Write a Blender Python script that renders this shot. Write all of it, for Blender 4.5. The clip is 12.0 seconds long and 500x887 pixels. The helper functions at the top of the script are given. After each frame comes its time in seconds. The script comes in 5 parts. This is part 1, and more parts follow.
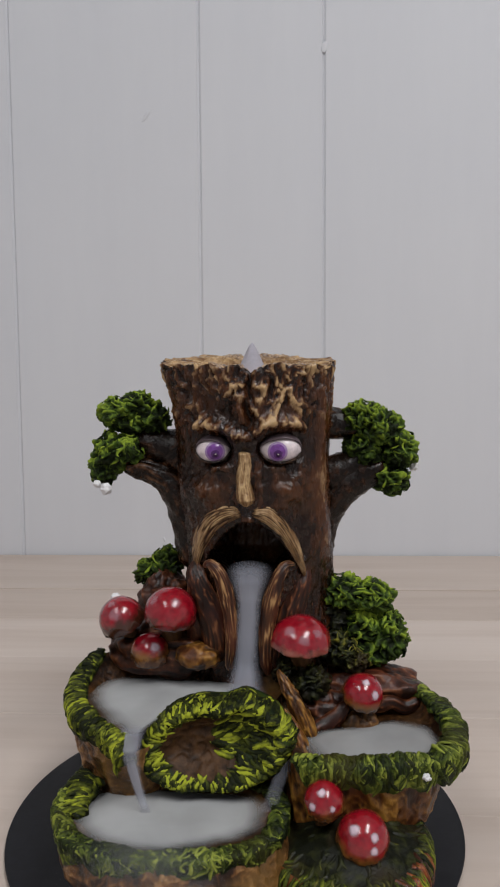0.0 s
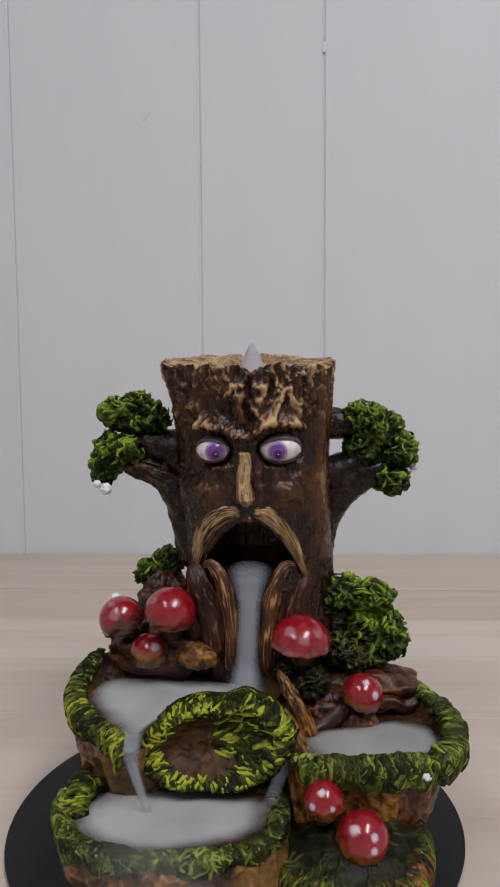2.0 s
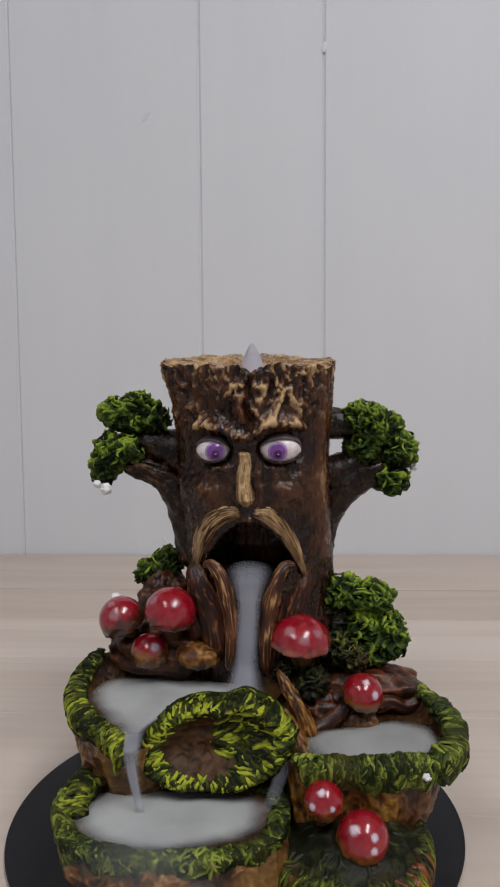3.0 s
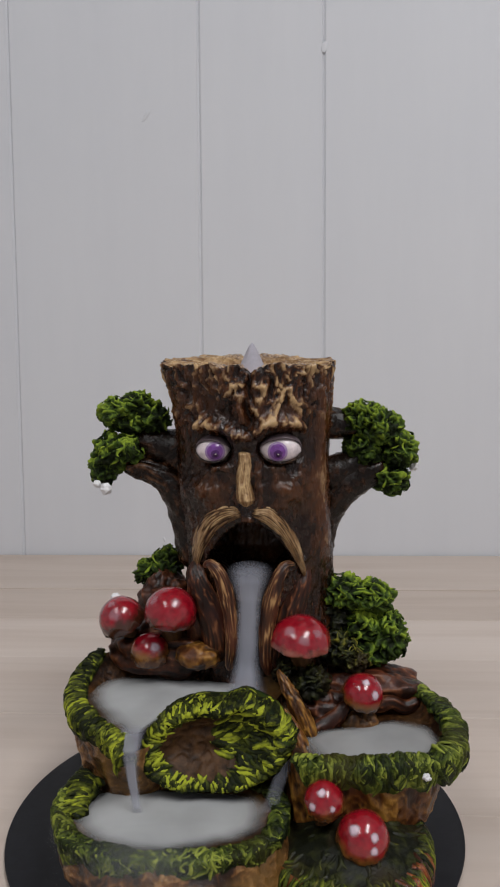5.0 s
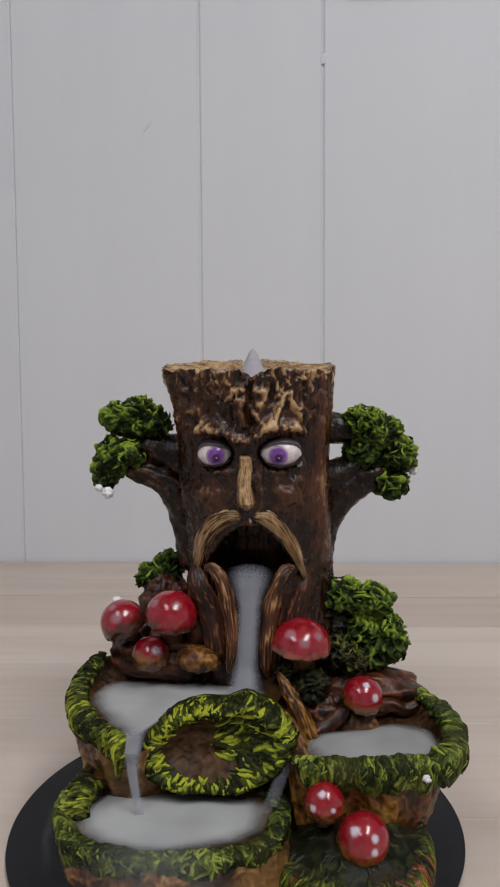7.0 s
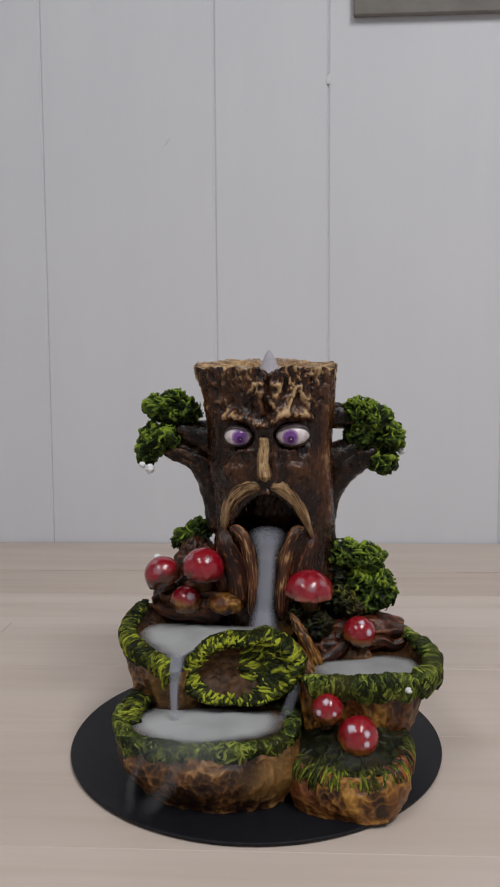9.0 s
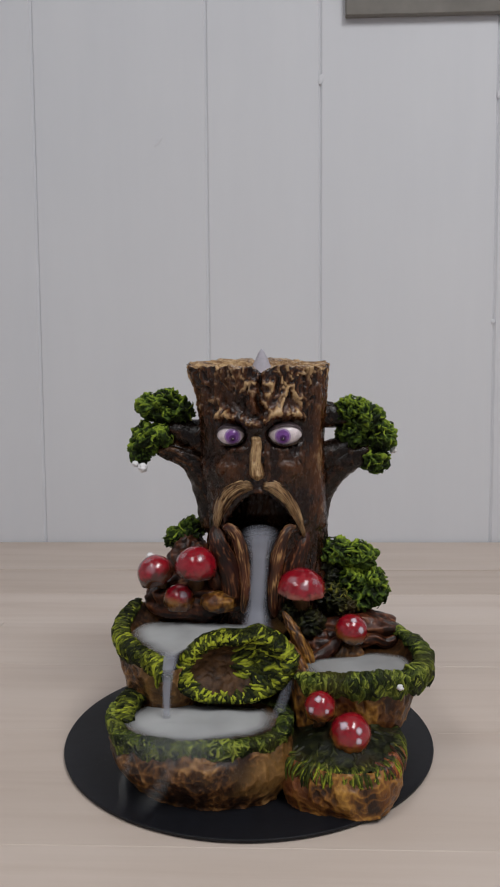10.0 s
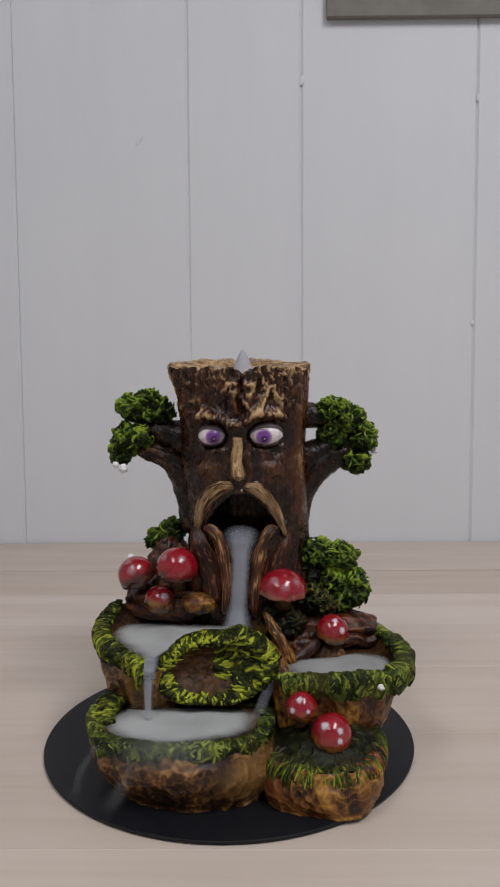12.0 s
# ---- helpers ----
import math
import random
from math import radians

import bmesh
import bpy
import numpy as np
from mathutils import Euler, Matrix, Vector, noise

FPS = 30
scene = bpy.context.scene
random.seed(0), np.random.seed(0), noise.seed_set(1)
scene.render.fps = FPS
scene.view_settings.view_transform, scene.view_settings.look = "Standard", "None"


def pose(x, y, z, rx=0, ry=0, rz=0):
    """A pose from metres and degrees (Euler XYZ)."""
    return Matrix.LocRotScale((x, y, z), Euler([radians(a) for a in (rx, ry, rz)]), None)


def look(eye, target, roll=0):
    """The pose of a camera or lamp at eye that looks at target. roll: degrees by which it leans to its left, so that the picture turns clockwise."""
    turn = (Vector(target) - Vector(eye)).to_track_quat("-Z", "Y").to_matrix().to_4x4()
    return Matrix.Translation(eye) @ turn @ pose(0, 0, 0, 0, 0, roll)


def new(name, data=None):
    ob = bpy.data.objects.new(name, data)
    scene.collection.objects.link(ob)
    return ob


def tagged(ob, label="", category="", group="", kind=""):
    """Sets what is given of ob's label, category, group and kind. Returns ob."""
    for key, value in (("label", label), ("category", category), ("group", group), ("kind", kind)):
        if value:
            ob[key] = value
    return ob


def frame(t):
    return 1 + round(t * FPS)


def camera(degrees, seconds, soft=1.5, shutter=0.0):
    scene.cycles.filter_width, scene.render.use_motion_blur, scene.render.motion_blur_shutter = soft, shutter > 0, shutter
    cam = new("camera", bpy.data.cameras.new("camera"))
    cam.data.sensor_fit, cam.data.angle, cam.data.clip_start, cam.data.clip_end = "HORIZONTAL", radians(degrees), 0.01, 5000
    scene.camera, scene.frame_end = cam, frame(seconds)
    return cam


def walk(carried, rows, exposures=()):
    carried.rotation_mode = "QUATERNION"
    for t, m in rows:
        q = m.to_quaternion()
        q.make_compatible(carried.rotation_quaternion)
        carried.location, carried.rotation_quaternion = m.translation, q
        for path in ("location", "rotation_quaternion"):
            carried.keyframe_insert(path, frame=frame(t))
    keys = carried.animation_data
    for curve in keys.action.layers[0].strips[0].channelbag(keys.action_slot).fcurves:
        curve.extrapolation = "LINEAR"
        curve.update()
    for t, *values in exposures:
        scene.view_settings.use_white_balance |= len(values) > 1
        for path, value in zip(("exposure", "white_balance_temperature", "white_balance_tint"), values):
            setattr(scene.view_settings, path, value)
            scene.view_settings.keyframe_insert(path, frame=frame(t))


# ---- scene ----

# ---------------------------------------------------------------- camera
cam = camera(37.41, 12.0, soft=2.1)
walk(cam, [
    (0, look((0.0199, -0.3180, 0.1987), (0.0041, 0.0802, 0.1650), -0.38)),
    (5.4, look((0.0199, -0.3180, 0.1987), (0.0041, 0.0802, 0.1650), -0.38)),
    (6, look((0.0202, -0.3194, 0.1982), (0.0044, 0.0789, 0.1651), -0.38)),
    (6.5, look((0.0207, -0.3197, 0.1974), (0.0046, 0.0789, 0.1682), -0.36)),
    (7, look((0.0192, -0.3211, 0.1965), (0.0040, 0.0776, 0.1680), -0.34)),
    (7.2, look((0.0192, -0.3244, 0.1965), (0.0024, 0.0743, 0.1683), -0.33)),
    (8.8, look((0.0169, -0.3880, 0.1951), (-0.0012, 0.0105, 0.1647), -0.34)),
    (9, look((0.0158, -0.3949, 0.1961), (-0.0026, 0.0035, 0.1647), -0.39)),
    (9.5, look((0.0160, -0.3968, 0.1958), (0.0000, 0.0017, 0.1644), -0.40)),
    (10, look((0.0159, -0.3967, 0.1959), (0.0015, 0.0018, 0.1643), -0.41)),
    (10.5, look((0.0160, -0.3967, 0.1959), (0.0082, 0.0020, 0.1642), -0.35)),
    (11, look((0.0160, -0.3967, 0.1959), (0.0122, 0.0020, 0.1641), -0.29)),
    (11.5, look((0.0159, -0.3966, 0.1959), (0.0125, 0.0022, 0.1642), -0.34)),
    (12, look((0.0160, -0.3961, 0.1960), (0.0117, 0.0027, 0.1645), -0.33)),
], exposures=[(0, 0.10), (7.0, 0.07), (9.0, 0.01), (12, 0.01)])

# ---------------------------------------------------------------- light
world = bpy.data.worlds.new("world")
scene.world = world
world.use_nodes = True
world.node_tree.nodes["Background"].inputs[0].default_value = (0.75, 0.82, 1.0, 1)
world.node_tree.nodes["Background"].inputs[1].default_value = 0.05

LAMPS = [(-0.62, -0.95, 1.55, 8.0), (0.62, -0.80, 1.55, 17.2)]


def ceiling_lamp(x, y, z, watts):
    lamp = bpy.data.lights.new("ceiling_light", "AREA")
    lamp.shape, lamp.size, lamp.size_y, lamp.energy, lamp.color = "RECTANGLE", 0.42, 1.0, watts, (0.98, 0.985, 1.0)
    new("lamp", lamp).matrix_world = look((x, y, z - 0.02), (x, y, 0))


for lx, ly, lz, lw in LAMPS:
    ceiling_lamp(lx, ly, lz, lw)


# ---------------------------------------------------------------- materials
def material(name):
    m = bpy.data.materials.new(name)
    m.use_nodes = True
    nt = m.node_tree
    return m, nt, nt.nodes["Principled BSDF"], nt.nodes["Material Output"]


def node(nt, kind, **inputs):
    n = nt.nodes.new(kind)
    for k, val in inputs.items():
        n.inputs[k.replace("_", " ")].default_value = val
    return n


def coords(nt, scale=(1, 1, 1), kind="Object"):
    tc, mp = nt.nodes.new("ShaderNodeTexCoord"), nt.nodes.new("ShaderNodeMapping")
    mp.inputs["Scale"].default_value = scale
    nt.links.new(tc.outputs[kind], mp.inputs[0])
    return mp.outputs[0]


def noise_tex(nt, scale, detail=4.0, rough=0.55, vec=None, dist=0.0):
    n = node(nt, "ShaderNodeTexNoise", Scale=scale, Detail=detail, Roughness=rough, Distortion=dist)
    nt.links.new(vec if vec else coords(nt), n.inputs["Vector"])
    return n.outputs[0]


def ramp(nt, fac, stops):
    r = nt.nodes.new("ShaderNodeValToRGB")
    while len(r.color_ramp.elements) < len(stops):
        r.color_ramp.elements.new(0.5)
    for e, (p, c) in zip(r.color_ramp.elements, stops):
        e.position, e.color = p, (*c, 1) if len(c) == 3 else c
    nt.links.new(fac, r.inputs[0])
    return r.outputs[0]


def math_node(nt, op, a, b):
    n = nt.nodes.new("ShaderNodeMath")
    n.operation = op
    for i, val in enumerate((a, b)):
        if isinstance(val, (int, float)):
            n.inputs[i].default_value = val
        else:
            nt.links.new(val, n.inputs[i])
    return n.outputs[0]


def mixed(nt, fac, a, b, blend="MIX"):
    n = nt.nodes.new("ShaderNodeMix")
    n.data_type, n.blend_type = "RGBA", blend
    for sock, val in ((n.inputs[0], fac), (n.inputs[6], a), (n.inputs[7], b)):
        if isinstance(val, (int, float)):
            sock.default_value = val
        elif isinstance(val, tuple):
            sock.default_value = (*val, 1)
        else:
            nt.links.new(val, sock)
    return n.outputs[2]


def attribute(nt, name):
    a = nt.nodes.new("ShaderNodeAttribute")
    a.attribute_name = name
    return a.outputs["Fac"]


def bumped(nt, bsdf, height, strength, distance):
    b = node(nt, "ShaderNodeBump", Strength=strength, Distance=distance)
    nt.links.new(height, b.inputs["Height"])
    nt.links.new(b.outputs[0], bsdf.inputs["Normal"])


def painted_resin(name, low, mid, high, grain=260, rough=(0.28, 0.5), spread=(0.12, 0.5, 0.92), stretch=(1, 1, 0.3), wash=None, spec=0.38):
    """Varnished resin: dark wash in the hollows, a dry-brushed light coat on the ridges."""
    m, nt, b, _ = material(name)
    n1 = noise_tex(nt, grain, 5, 0.6, coords(nt, stretch))
    n2 = noise_tex(nt, 55, 3, 0.5)
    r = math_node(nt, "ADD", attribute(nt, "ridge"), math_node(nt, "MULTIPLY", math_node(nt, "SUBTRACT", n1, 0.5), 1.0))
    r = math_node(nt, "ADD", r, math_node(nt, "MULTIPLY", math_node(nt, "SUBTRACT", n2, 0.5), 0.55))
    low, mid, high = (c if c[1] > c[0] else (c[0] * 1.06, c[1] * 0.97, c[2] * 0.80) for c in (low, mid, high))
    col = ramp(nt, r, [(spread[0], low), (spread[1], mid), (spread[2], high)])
    if wash:
        w = ramp(nt, noise_tex(nt, 38, 2, 0.5), [(0.5, (0, 0, 0)), (0.72, (0.7, 0.7, 0.7))])
        col = mixed(nt, w, col, wash, "MIX")
    nt.links.new(col, b.inputs["Base Color"])
    nt.links.new(ramp(nt, n1, [(0.3, (rough[0],) * 3), (0.7, (rough[1],) * 3)]), b.inputs["Roughness"])
    b.inputs["Specular IOR Level"].default_value = spec
    bumped(nt, b, n1, 0.7, 0.0008)
    return m


M_BARK = painted_resin("bark_paint", (0.013, 0.0045, 0.0021), (0.082, 0.029, 0.010), (0.50, 0.355, 0.21), grain=520, spread=(0.06, 0.46, 0.96), rough=(0.12, 0.36), stretch=(1, 1, 0.35), wash=(0.105, 0.036, 0.010), spec=0.42)
M_CREAM = painted_resin("cream_wood_paint", (0.035, 0.014, 0.007), (0.235, 0.14, 0.072), (0.54, 0.40, 0.25), spread=(0.08, 0.42, 0.88), grain=420, stretch=(1, 1, 0.25))
M_LIP = painted_resin("lip_paint", (0.020, 0.006, 0.003), (0.105, 0.038, 0.017), (0.42, 0.26, 0.13), spread=(0.10, 0.42, 0.88), grain=380, stretch=(1, 1, 0.2), wash=(0.14, 0.035, 0.018))
M_LIMB = painted_resin("limb_paint", (0.007, 0.003, 0.0014), (0.034, 0.013, 0.005), (0.16, 0.085, 0.045), grain=380, spread=(0.22, 0.62, 1.2), rough=(0.16, 0.36), stretch=(1, 1, 1), spec=0.3)
M_STONE = painted_resin("earth_paint", (0.020, 0.008, 0.0035), (0.125, 0.055, 0.018), (0.42, 0.25, 0.11), grain=520, spread=(0.18, 0.52, 0.98), stretch=(1, 1, 0.6), wash=(0.20, 0.105, 0.028))
M_OCHRE = painted_resin("ochre_earth_paint", (0.022, 0.009, 0.004), (0.155, 0.066, 0.014), (0.42, 0.23, 0.05), grain=420, spread=(0.08, 0.44, 0.98), stretch=(1, 1, 0.5), wash=(0.20, 0.06, 0.020))
M_MOSS = painted_resin("moss_paint", (0.010, 0.016, 0.005), (0.055, 0.095, 0.013), (0.30, 0.40, 0.036), grain=330, spread=(0.10, 0.42, 0.92), rough=(0.45, 0.7), stretch=(1, 1, 1), spec=0.13)
M_MOSSLIME = painted_resin("lime_moss_paint", (0.010, 0.013, 0.004), (0.078, 0.092, 0.012), (0.39, 0.43, 0.032), grain=420, spread=(0.12, 0.46, 0.92), rough=(0.45, 0.7), stretch=(1, 1, 1), spec=0.13)
M_MOSSDARK = painted_resin("dark_moss_paint", (0.006, 0.007, 0.003), (0.038, 0.042, 0.009), (0.22, 0.22, 0.030), grain=330, spread=(0.15, 0.52, 1.0), rough=(0.35, 0.6), stretch=(1, 1, 1), wash=(0.045, 0.026, 0.010), spec=0.2)
M_MOSSGREEN = painted_resin("green_moss_paint", (0.010, 0.015, 0.005), (0.062, 0.085, 0.013), (0.29, 0.33, 0.050), grain=420, spread=(0.06, 0.42, 0.92), rough=(0.35, 0.6), stretch=(1, 1, 1), wash=(0.055, 0.050, 0.012), spec=0.13)
M_ROOT = painted_resin("red_root_paint", (0.014, 0.0045, 0.002), (0.080, 0.024, 0.010), (0.30, 0.125, 0.055), grain=360, spread=(0.18, 0.6, 1.1), stretch=(1, 1, 0.3), wash=(0.10, 0.022, 0.014))


def red_cap(name, skirt):
    m, nt, b, _ = material(name)
    n1 = noise_tex(nt, 130, 4, 0.6)
    n2 = noise_tex(nt, 420, 3, 0.6)
    r = math_node(nt, "ADD", attribute(nt, "ridge"), math_node(nt, "MULTIPLY", math_node(nt, "SUBTRACT", n1, 0.5), 0.5))
    red = ramp(nt, n2, [(0.3, (0.19, 0.003, 0.010)), (0.75, (0.37, 0.007, 0.018))])
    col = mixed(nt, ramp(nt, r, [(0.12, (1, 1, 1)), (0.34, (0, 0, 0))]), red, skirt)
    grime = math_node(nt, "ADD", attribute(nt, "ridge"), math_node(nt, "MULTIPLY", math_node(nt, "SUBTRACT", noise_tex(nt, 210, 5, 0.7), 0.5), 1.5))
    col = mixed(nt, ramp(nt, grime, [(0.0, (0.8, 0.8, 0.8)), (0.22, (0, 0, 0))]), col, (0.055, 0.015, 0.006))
    nt.links.new(col, b.inputs["Base Color"])
    b.inputs["Roughness"].default_value = 0.2
    b.inputs["Coat Weight"].default_value = 0.7
    b.inputs["Coat Roughness"].default_value = 0.16
    bumped(nt, b, n1, 0.25, 0.0008)
    return m


M_CAP = red_cap("red_cap_paint", (0.055, 0.012, 0.008))
M_CAPPINK = red_cap("red_cap_pale_rim_paint", (0.36, 0.13, 0.09))
M_ORANGE = painted_resin("orange_tuft_paint", (0.03, 0.008, 0.003), (0.20, 0.05, 0.010), (0.42, 0.13, 0.02))
M_CAPORANGE = red_cap("red_orange_cap_paint", (0.24, 0.10, 0.02))


def plain(name, color, rough=0.5, var=0.15, scale=60, metal=0.0, bump=0.0):
    m, nt, b, _ = material(name)
    n = noise_tex(nt, scale, 5, 0.6)
    col = ramp(nt, n, [(0.3, tuple(c * (1 - var) for c in color)), (0.7, tuple(min(1, c * (1 + var)) for c in color))])
    nt.links.new(col, b.inputs["Base Color"])
    b.inputs["Roughness"].default_value, b.inputs["Metallic"].default_value = rough, metal
    if bump:
        bumped(nt, b, n, 0.5, bump)
    return m


M_SCLERA = plain("eye_white_paint", (0.70, 0.61, 0.62), 0.28, 0.28, 330)
M_LID = plain("eyelid_paint", (0.115, 0.085, 0.095), 0.3, 0.4, 400)
M_IRIS = plain("violet_iris_paint", (0.19, 0.065, 0.29), 0.2, 0.35, 500)
M_IRISRIM = plain("pale_violet_paint", (0.36, 0.23, 0.44), 0.25, 0.2, 400)
M_PUPIL = plain("dark_violet_paint", (0.030, 0.006, 0.045), 0.15, 0.2, 500)
M_IRISCORE = plain("deep_violet_paint", (0.075, 0.016, 0.125), 0.2, 0.3, 500)
M_WHITE = plain("white_paint", (0.80, 0.79, 0.80), 0.35, 0.06, 300)
# white of the real spots, and of the reflections painted on four caps
M_SPOT_GLINT = plain("pinkish_white_spot_glint", (0.70, 0.56, 0.64), 0.25, 0.15, 400)
M_SPOT_GLINT.node_tree.links.new(attribute(M_SPOT_GLINT.node_tree, "fade"), M_SPOT_GLINT.node_tree.nodes["Principled BSDF"].inputs["Alpha"])
M_STEM = painted_resin("mushroom_stem_paint", (0.02, 0.010, 0.005), (0.085, 0.045, 0.022), (0.22, 0.13, 0.06), stretch=(1, 1, 0.3))
M_CONE = plain("grey_pressed_incense", (0.42, 0.40, 0.45), 0.9, 0.08, 700, bump=0.0004)
M_PLATE = plain("black_coated_board", (0.0075, 0.0078, 0.0105), 0.5, 0.25, 240, bump=0.0001)
M_PLATE.node_tree.nodes["Principled BSDF"].inputs["Specular IOR Level"].default_value = 0.22
M_LAMPFRAME = plain("white_enamel", (0.75, 0.75, 0.75), 0.4, 0.03)
M_CEIL = plain("ceiling_plaster", (0.78, 0.78, 0.77), 0.9, 0.03, 8)
M_FLOOR = plain("grey_floor", (0.22, 0.20, 0.18), 0.6, 0.2, 6)
M_SHELF = plain("greyed_board", (0.20, 0.185, 0.165), 0.7, 0.18, 20)
M_STEEL = plain("dark_steel", (0.05, 0.05, 0.055), 0.45, 0.1, 30, 0.8)


def wall_paint():
    m, nt, b, _ = material("white_wall_paint")
    brush = noise_tex(nt, 26, 4, 0.6, coords(nt, (1, 1, 0.12)))
    blot = noise_tex(nt, 3.0, 3, 0.5)
    col = mixed(nt, 0.5, ramp(nt, brush, [(0.3, (0.69, 0.70, 0.735)), (0.7, (0.735, 0.745, 0.775))]),
                ramp(nt, blot, [(0.3, (0.69, 0.70, 0.735)), (0.7, (0.745, 0.745, 0.765))]))
    nt.links.new(col, b.inputs["Base Color"])
    b.inputs["Roughness"].default_value = 0.55
    bumped(nt, b, brush, 0.25, 0.0006)
    return m


def wood():
    m, nt, b, _ = material("pale_washed_wood")
    info = nt.nodes.new("ShaderNodeObjectInfo")
    grain = noise_tex(nt, 22, 6, 0.6, coords(nt, (0.10, 1.6, 1)), 0.6)
    fine = noise_tex(nt, 120, 5, 0.6, coords(nt, (0.05, 1.5, 1)))
    blot = noise_tex(nt, 7, 3, 0.5, coords(nt, (0.4, 1, 1)))
    col = ramp(nt, grain, [(0.28, (0.56, 0.455, 0.385)), (0.5, (0.655, 0.555, 0.485)), (0.75, (0.73, 0.635, 0.57))])
    col = mixed(nt, 0.25, col, ramp(nt, fine, [(0.3, (0.58, 0.48, 0.41)), (0.7, (0.72, 0.62, 0.555))]))
    col = mixed(nt, ramp(nt, blot, [(0.35, (0, 0, 0)), (0.75, (0.35, 0.35, 0.35))]), col, (0.58, 0.505, 0.45))
    tone = ramp(nt, info.outputs["Random"], [(0.0, (0.86, 0.84, 0.82)), (1.0, (1.0, 1.0, 1.0))])
    nt.links.new(mixed(nt, 1.0, col, tone, "MULTIPLY"), b.inputs["Base Color"])
    nt.links.new(ramp(nt, fine, [(0.3, (0.42,) * 3), (0.7, (0.55,) * 3)]), b.inputs["Roughness"])
    bumped(nt, b, fine, 0.15, 0.0003)
    return m


def smoke_material(name, density, color=(0.45, 0.47, 0.475), scale=60, streak=(1, 1, 1)):
    m, nt, b, out = material(name)
    n = noise_tex(nt, scale, 3, 0.5, coords(nt, streak))
    a = math_node(nt, "MULTIPLY", attribute(nt, "fade"), ramp(nt, n, [(0.25, (density * 0.72,) * 3), (0.75, (density,) * 3)]))
    b.inputs["Base Color"].default_value = (*color, 1)
    b.inputs["Roughness"].default_value = 1.0
    b.inputs["Specular IOR Level"].default_value = 0.0
    nt.links.new(a, b.inputs["Alpha"])
    return m


M_WALL, M_WOOD = wall_paint(), wood()
M_POOL = smoke_material("pooled_smoke", 0.94, color=(0.47, 0.475, 0.475), scale=35)
M_FALL = smoke_material("falling_smoke", 0.84, color=(0.395, 0.405, 0.465), scale=120, streak=(1, 1, 0.12))
M_VEIL = smoke_material("veil_of_smoke", 0.15, scale=70)
M_WISP = smoke_material("thin_smoke", 0.11, scale=330, streak=(1, 1, 0.22))


# ---------------------------------------------------------------- mesh helpers
def linked(name, verts, faces, mat, parent=None, label="", attrs=None, smooth=True):
    me = bpy.data.meshes.new(name)
    me.from_pydata([tuple(p) for p in verts], [], faces)
    me.materials.append(mat)
    if smooth:
        me.polygons.foreach_set("use_smooth", [True] * len(me.polygons))
    for key, vals in (attrs or {}).items():
        me.attributes.new(key, "FLOAT", "POINT").data.foreach_set("value", vals)
    me.update()
    ob = new(name, me)
    if parent:
        ob.parent = parent
        if parent.type == "EMPTY":
            ob.location = -parent.location
    if label:
        ob["label"] = label
    return ob


def part(name, bm, mat, parent, label=""):
    me = bpy.data.meshes.new(name)
    bmesh.ops.recalc_face_normals(bm, faces=bm.faces)
    bm.to_mesh(me)
    bm.free()
    me.materials.append(mat)
    ob = new(name, me)
    if parent:
        ob.parent = parent
        if parent.type == "EMPTY":
            ob.location = -parent.location
    if label:
        ob["label"] = label
    return ob


def grid(name, nu, nv, fn, mat, parent, label="", wrap=False, key="ridge"):
    """A surface from fn(u, v) -> (place, value); u closes on itself when wrap is set."""
    verts, vals, faces = [], [], []
    for j in range(nv + 1):
        for i in range(nu if wrap else nu + 1):
            p, r = fn(i / nu, j / nv)
            verts.append(p), vals.append(r)
    w = nu if wrap else nu + 1
    for j in range(nv):
        for i in range(nu):
            k = (i + 1) % w
            faces.append((j * w + i, j * w + k, (j + 1) * w + k, (j + 1) * w + i))
    return linked(name, verts, faces, mat, parent, label, {key: vals})


def smooth(a, b, x):
    t = min(1.0, max(0.0, (x - a) / (b - a)))
    return t * t * (3 - 2 * t)


def worm(p, f, width=0.26):
    """Ridges that wind like worms: 1 on the crest, 0 between."""
    q = Vector(p) * f
    q = q + 0.6 * Vector((noise.noise(q * 0.5), noise.noise(q * 0.5 + Vector((9, 3, 1))), noise.noise(q * 0.5 + Vector((2, 7, 5)))))
    return max(0.0, 1 - abs(noise.noise(q)) / width)


def lerp_rows(rows, x):
    return np.interp(x, [r[0] for r in rows], [r[1] for r in rows])


def spline(points, n, closed=False):
    """Catmull-Rom through points, n samples evenly spread."""
    P = [Vector(p) for p in points]
    m = len(P)
    segs = m if closed else m - 1
    dense = []
    for i in range(segs):
        a, b, c, d = (P[(i + k - 1) % m] if closed else P[min(m - 1, max(0, i + k - 1))] for k in range(4))
        for s in range(24):
            t = s / 24
            dense.append(0.5 * ((2 * b) + (c - a) * t + (2 * a - 5 * b + 4 * c - d) * t * t + (3 * b - a - 3 * c + d) * t ** 3))
    dense.append(P[0] if closed else P[-1])
    L = [0.0]
    for a, b in zip(dense, dense[1:]):
        L.append(L[-1] + (b - a).length)
    out = []
    A = np.array([tuple(p) for p in dense])
    for i in range(n if closed else n + 1):
        s = L[-1] * i / n
        out.append(Vector([np.interp(s, L, A[:, k]) for k in range(len(dense[0]))]))
    return out, L[-1]


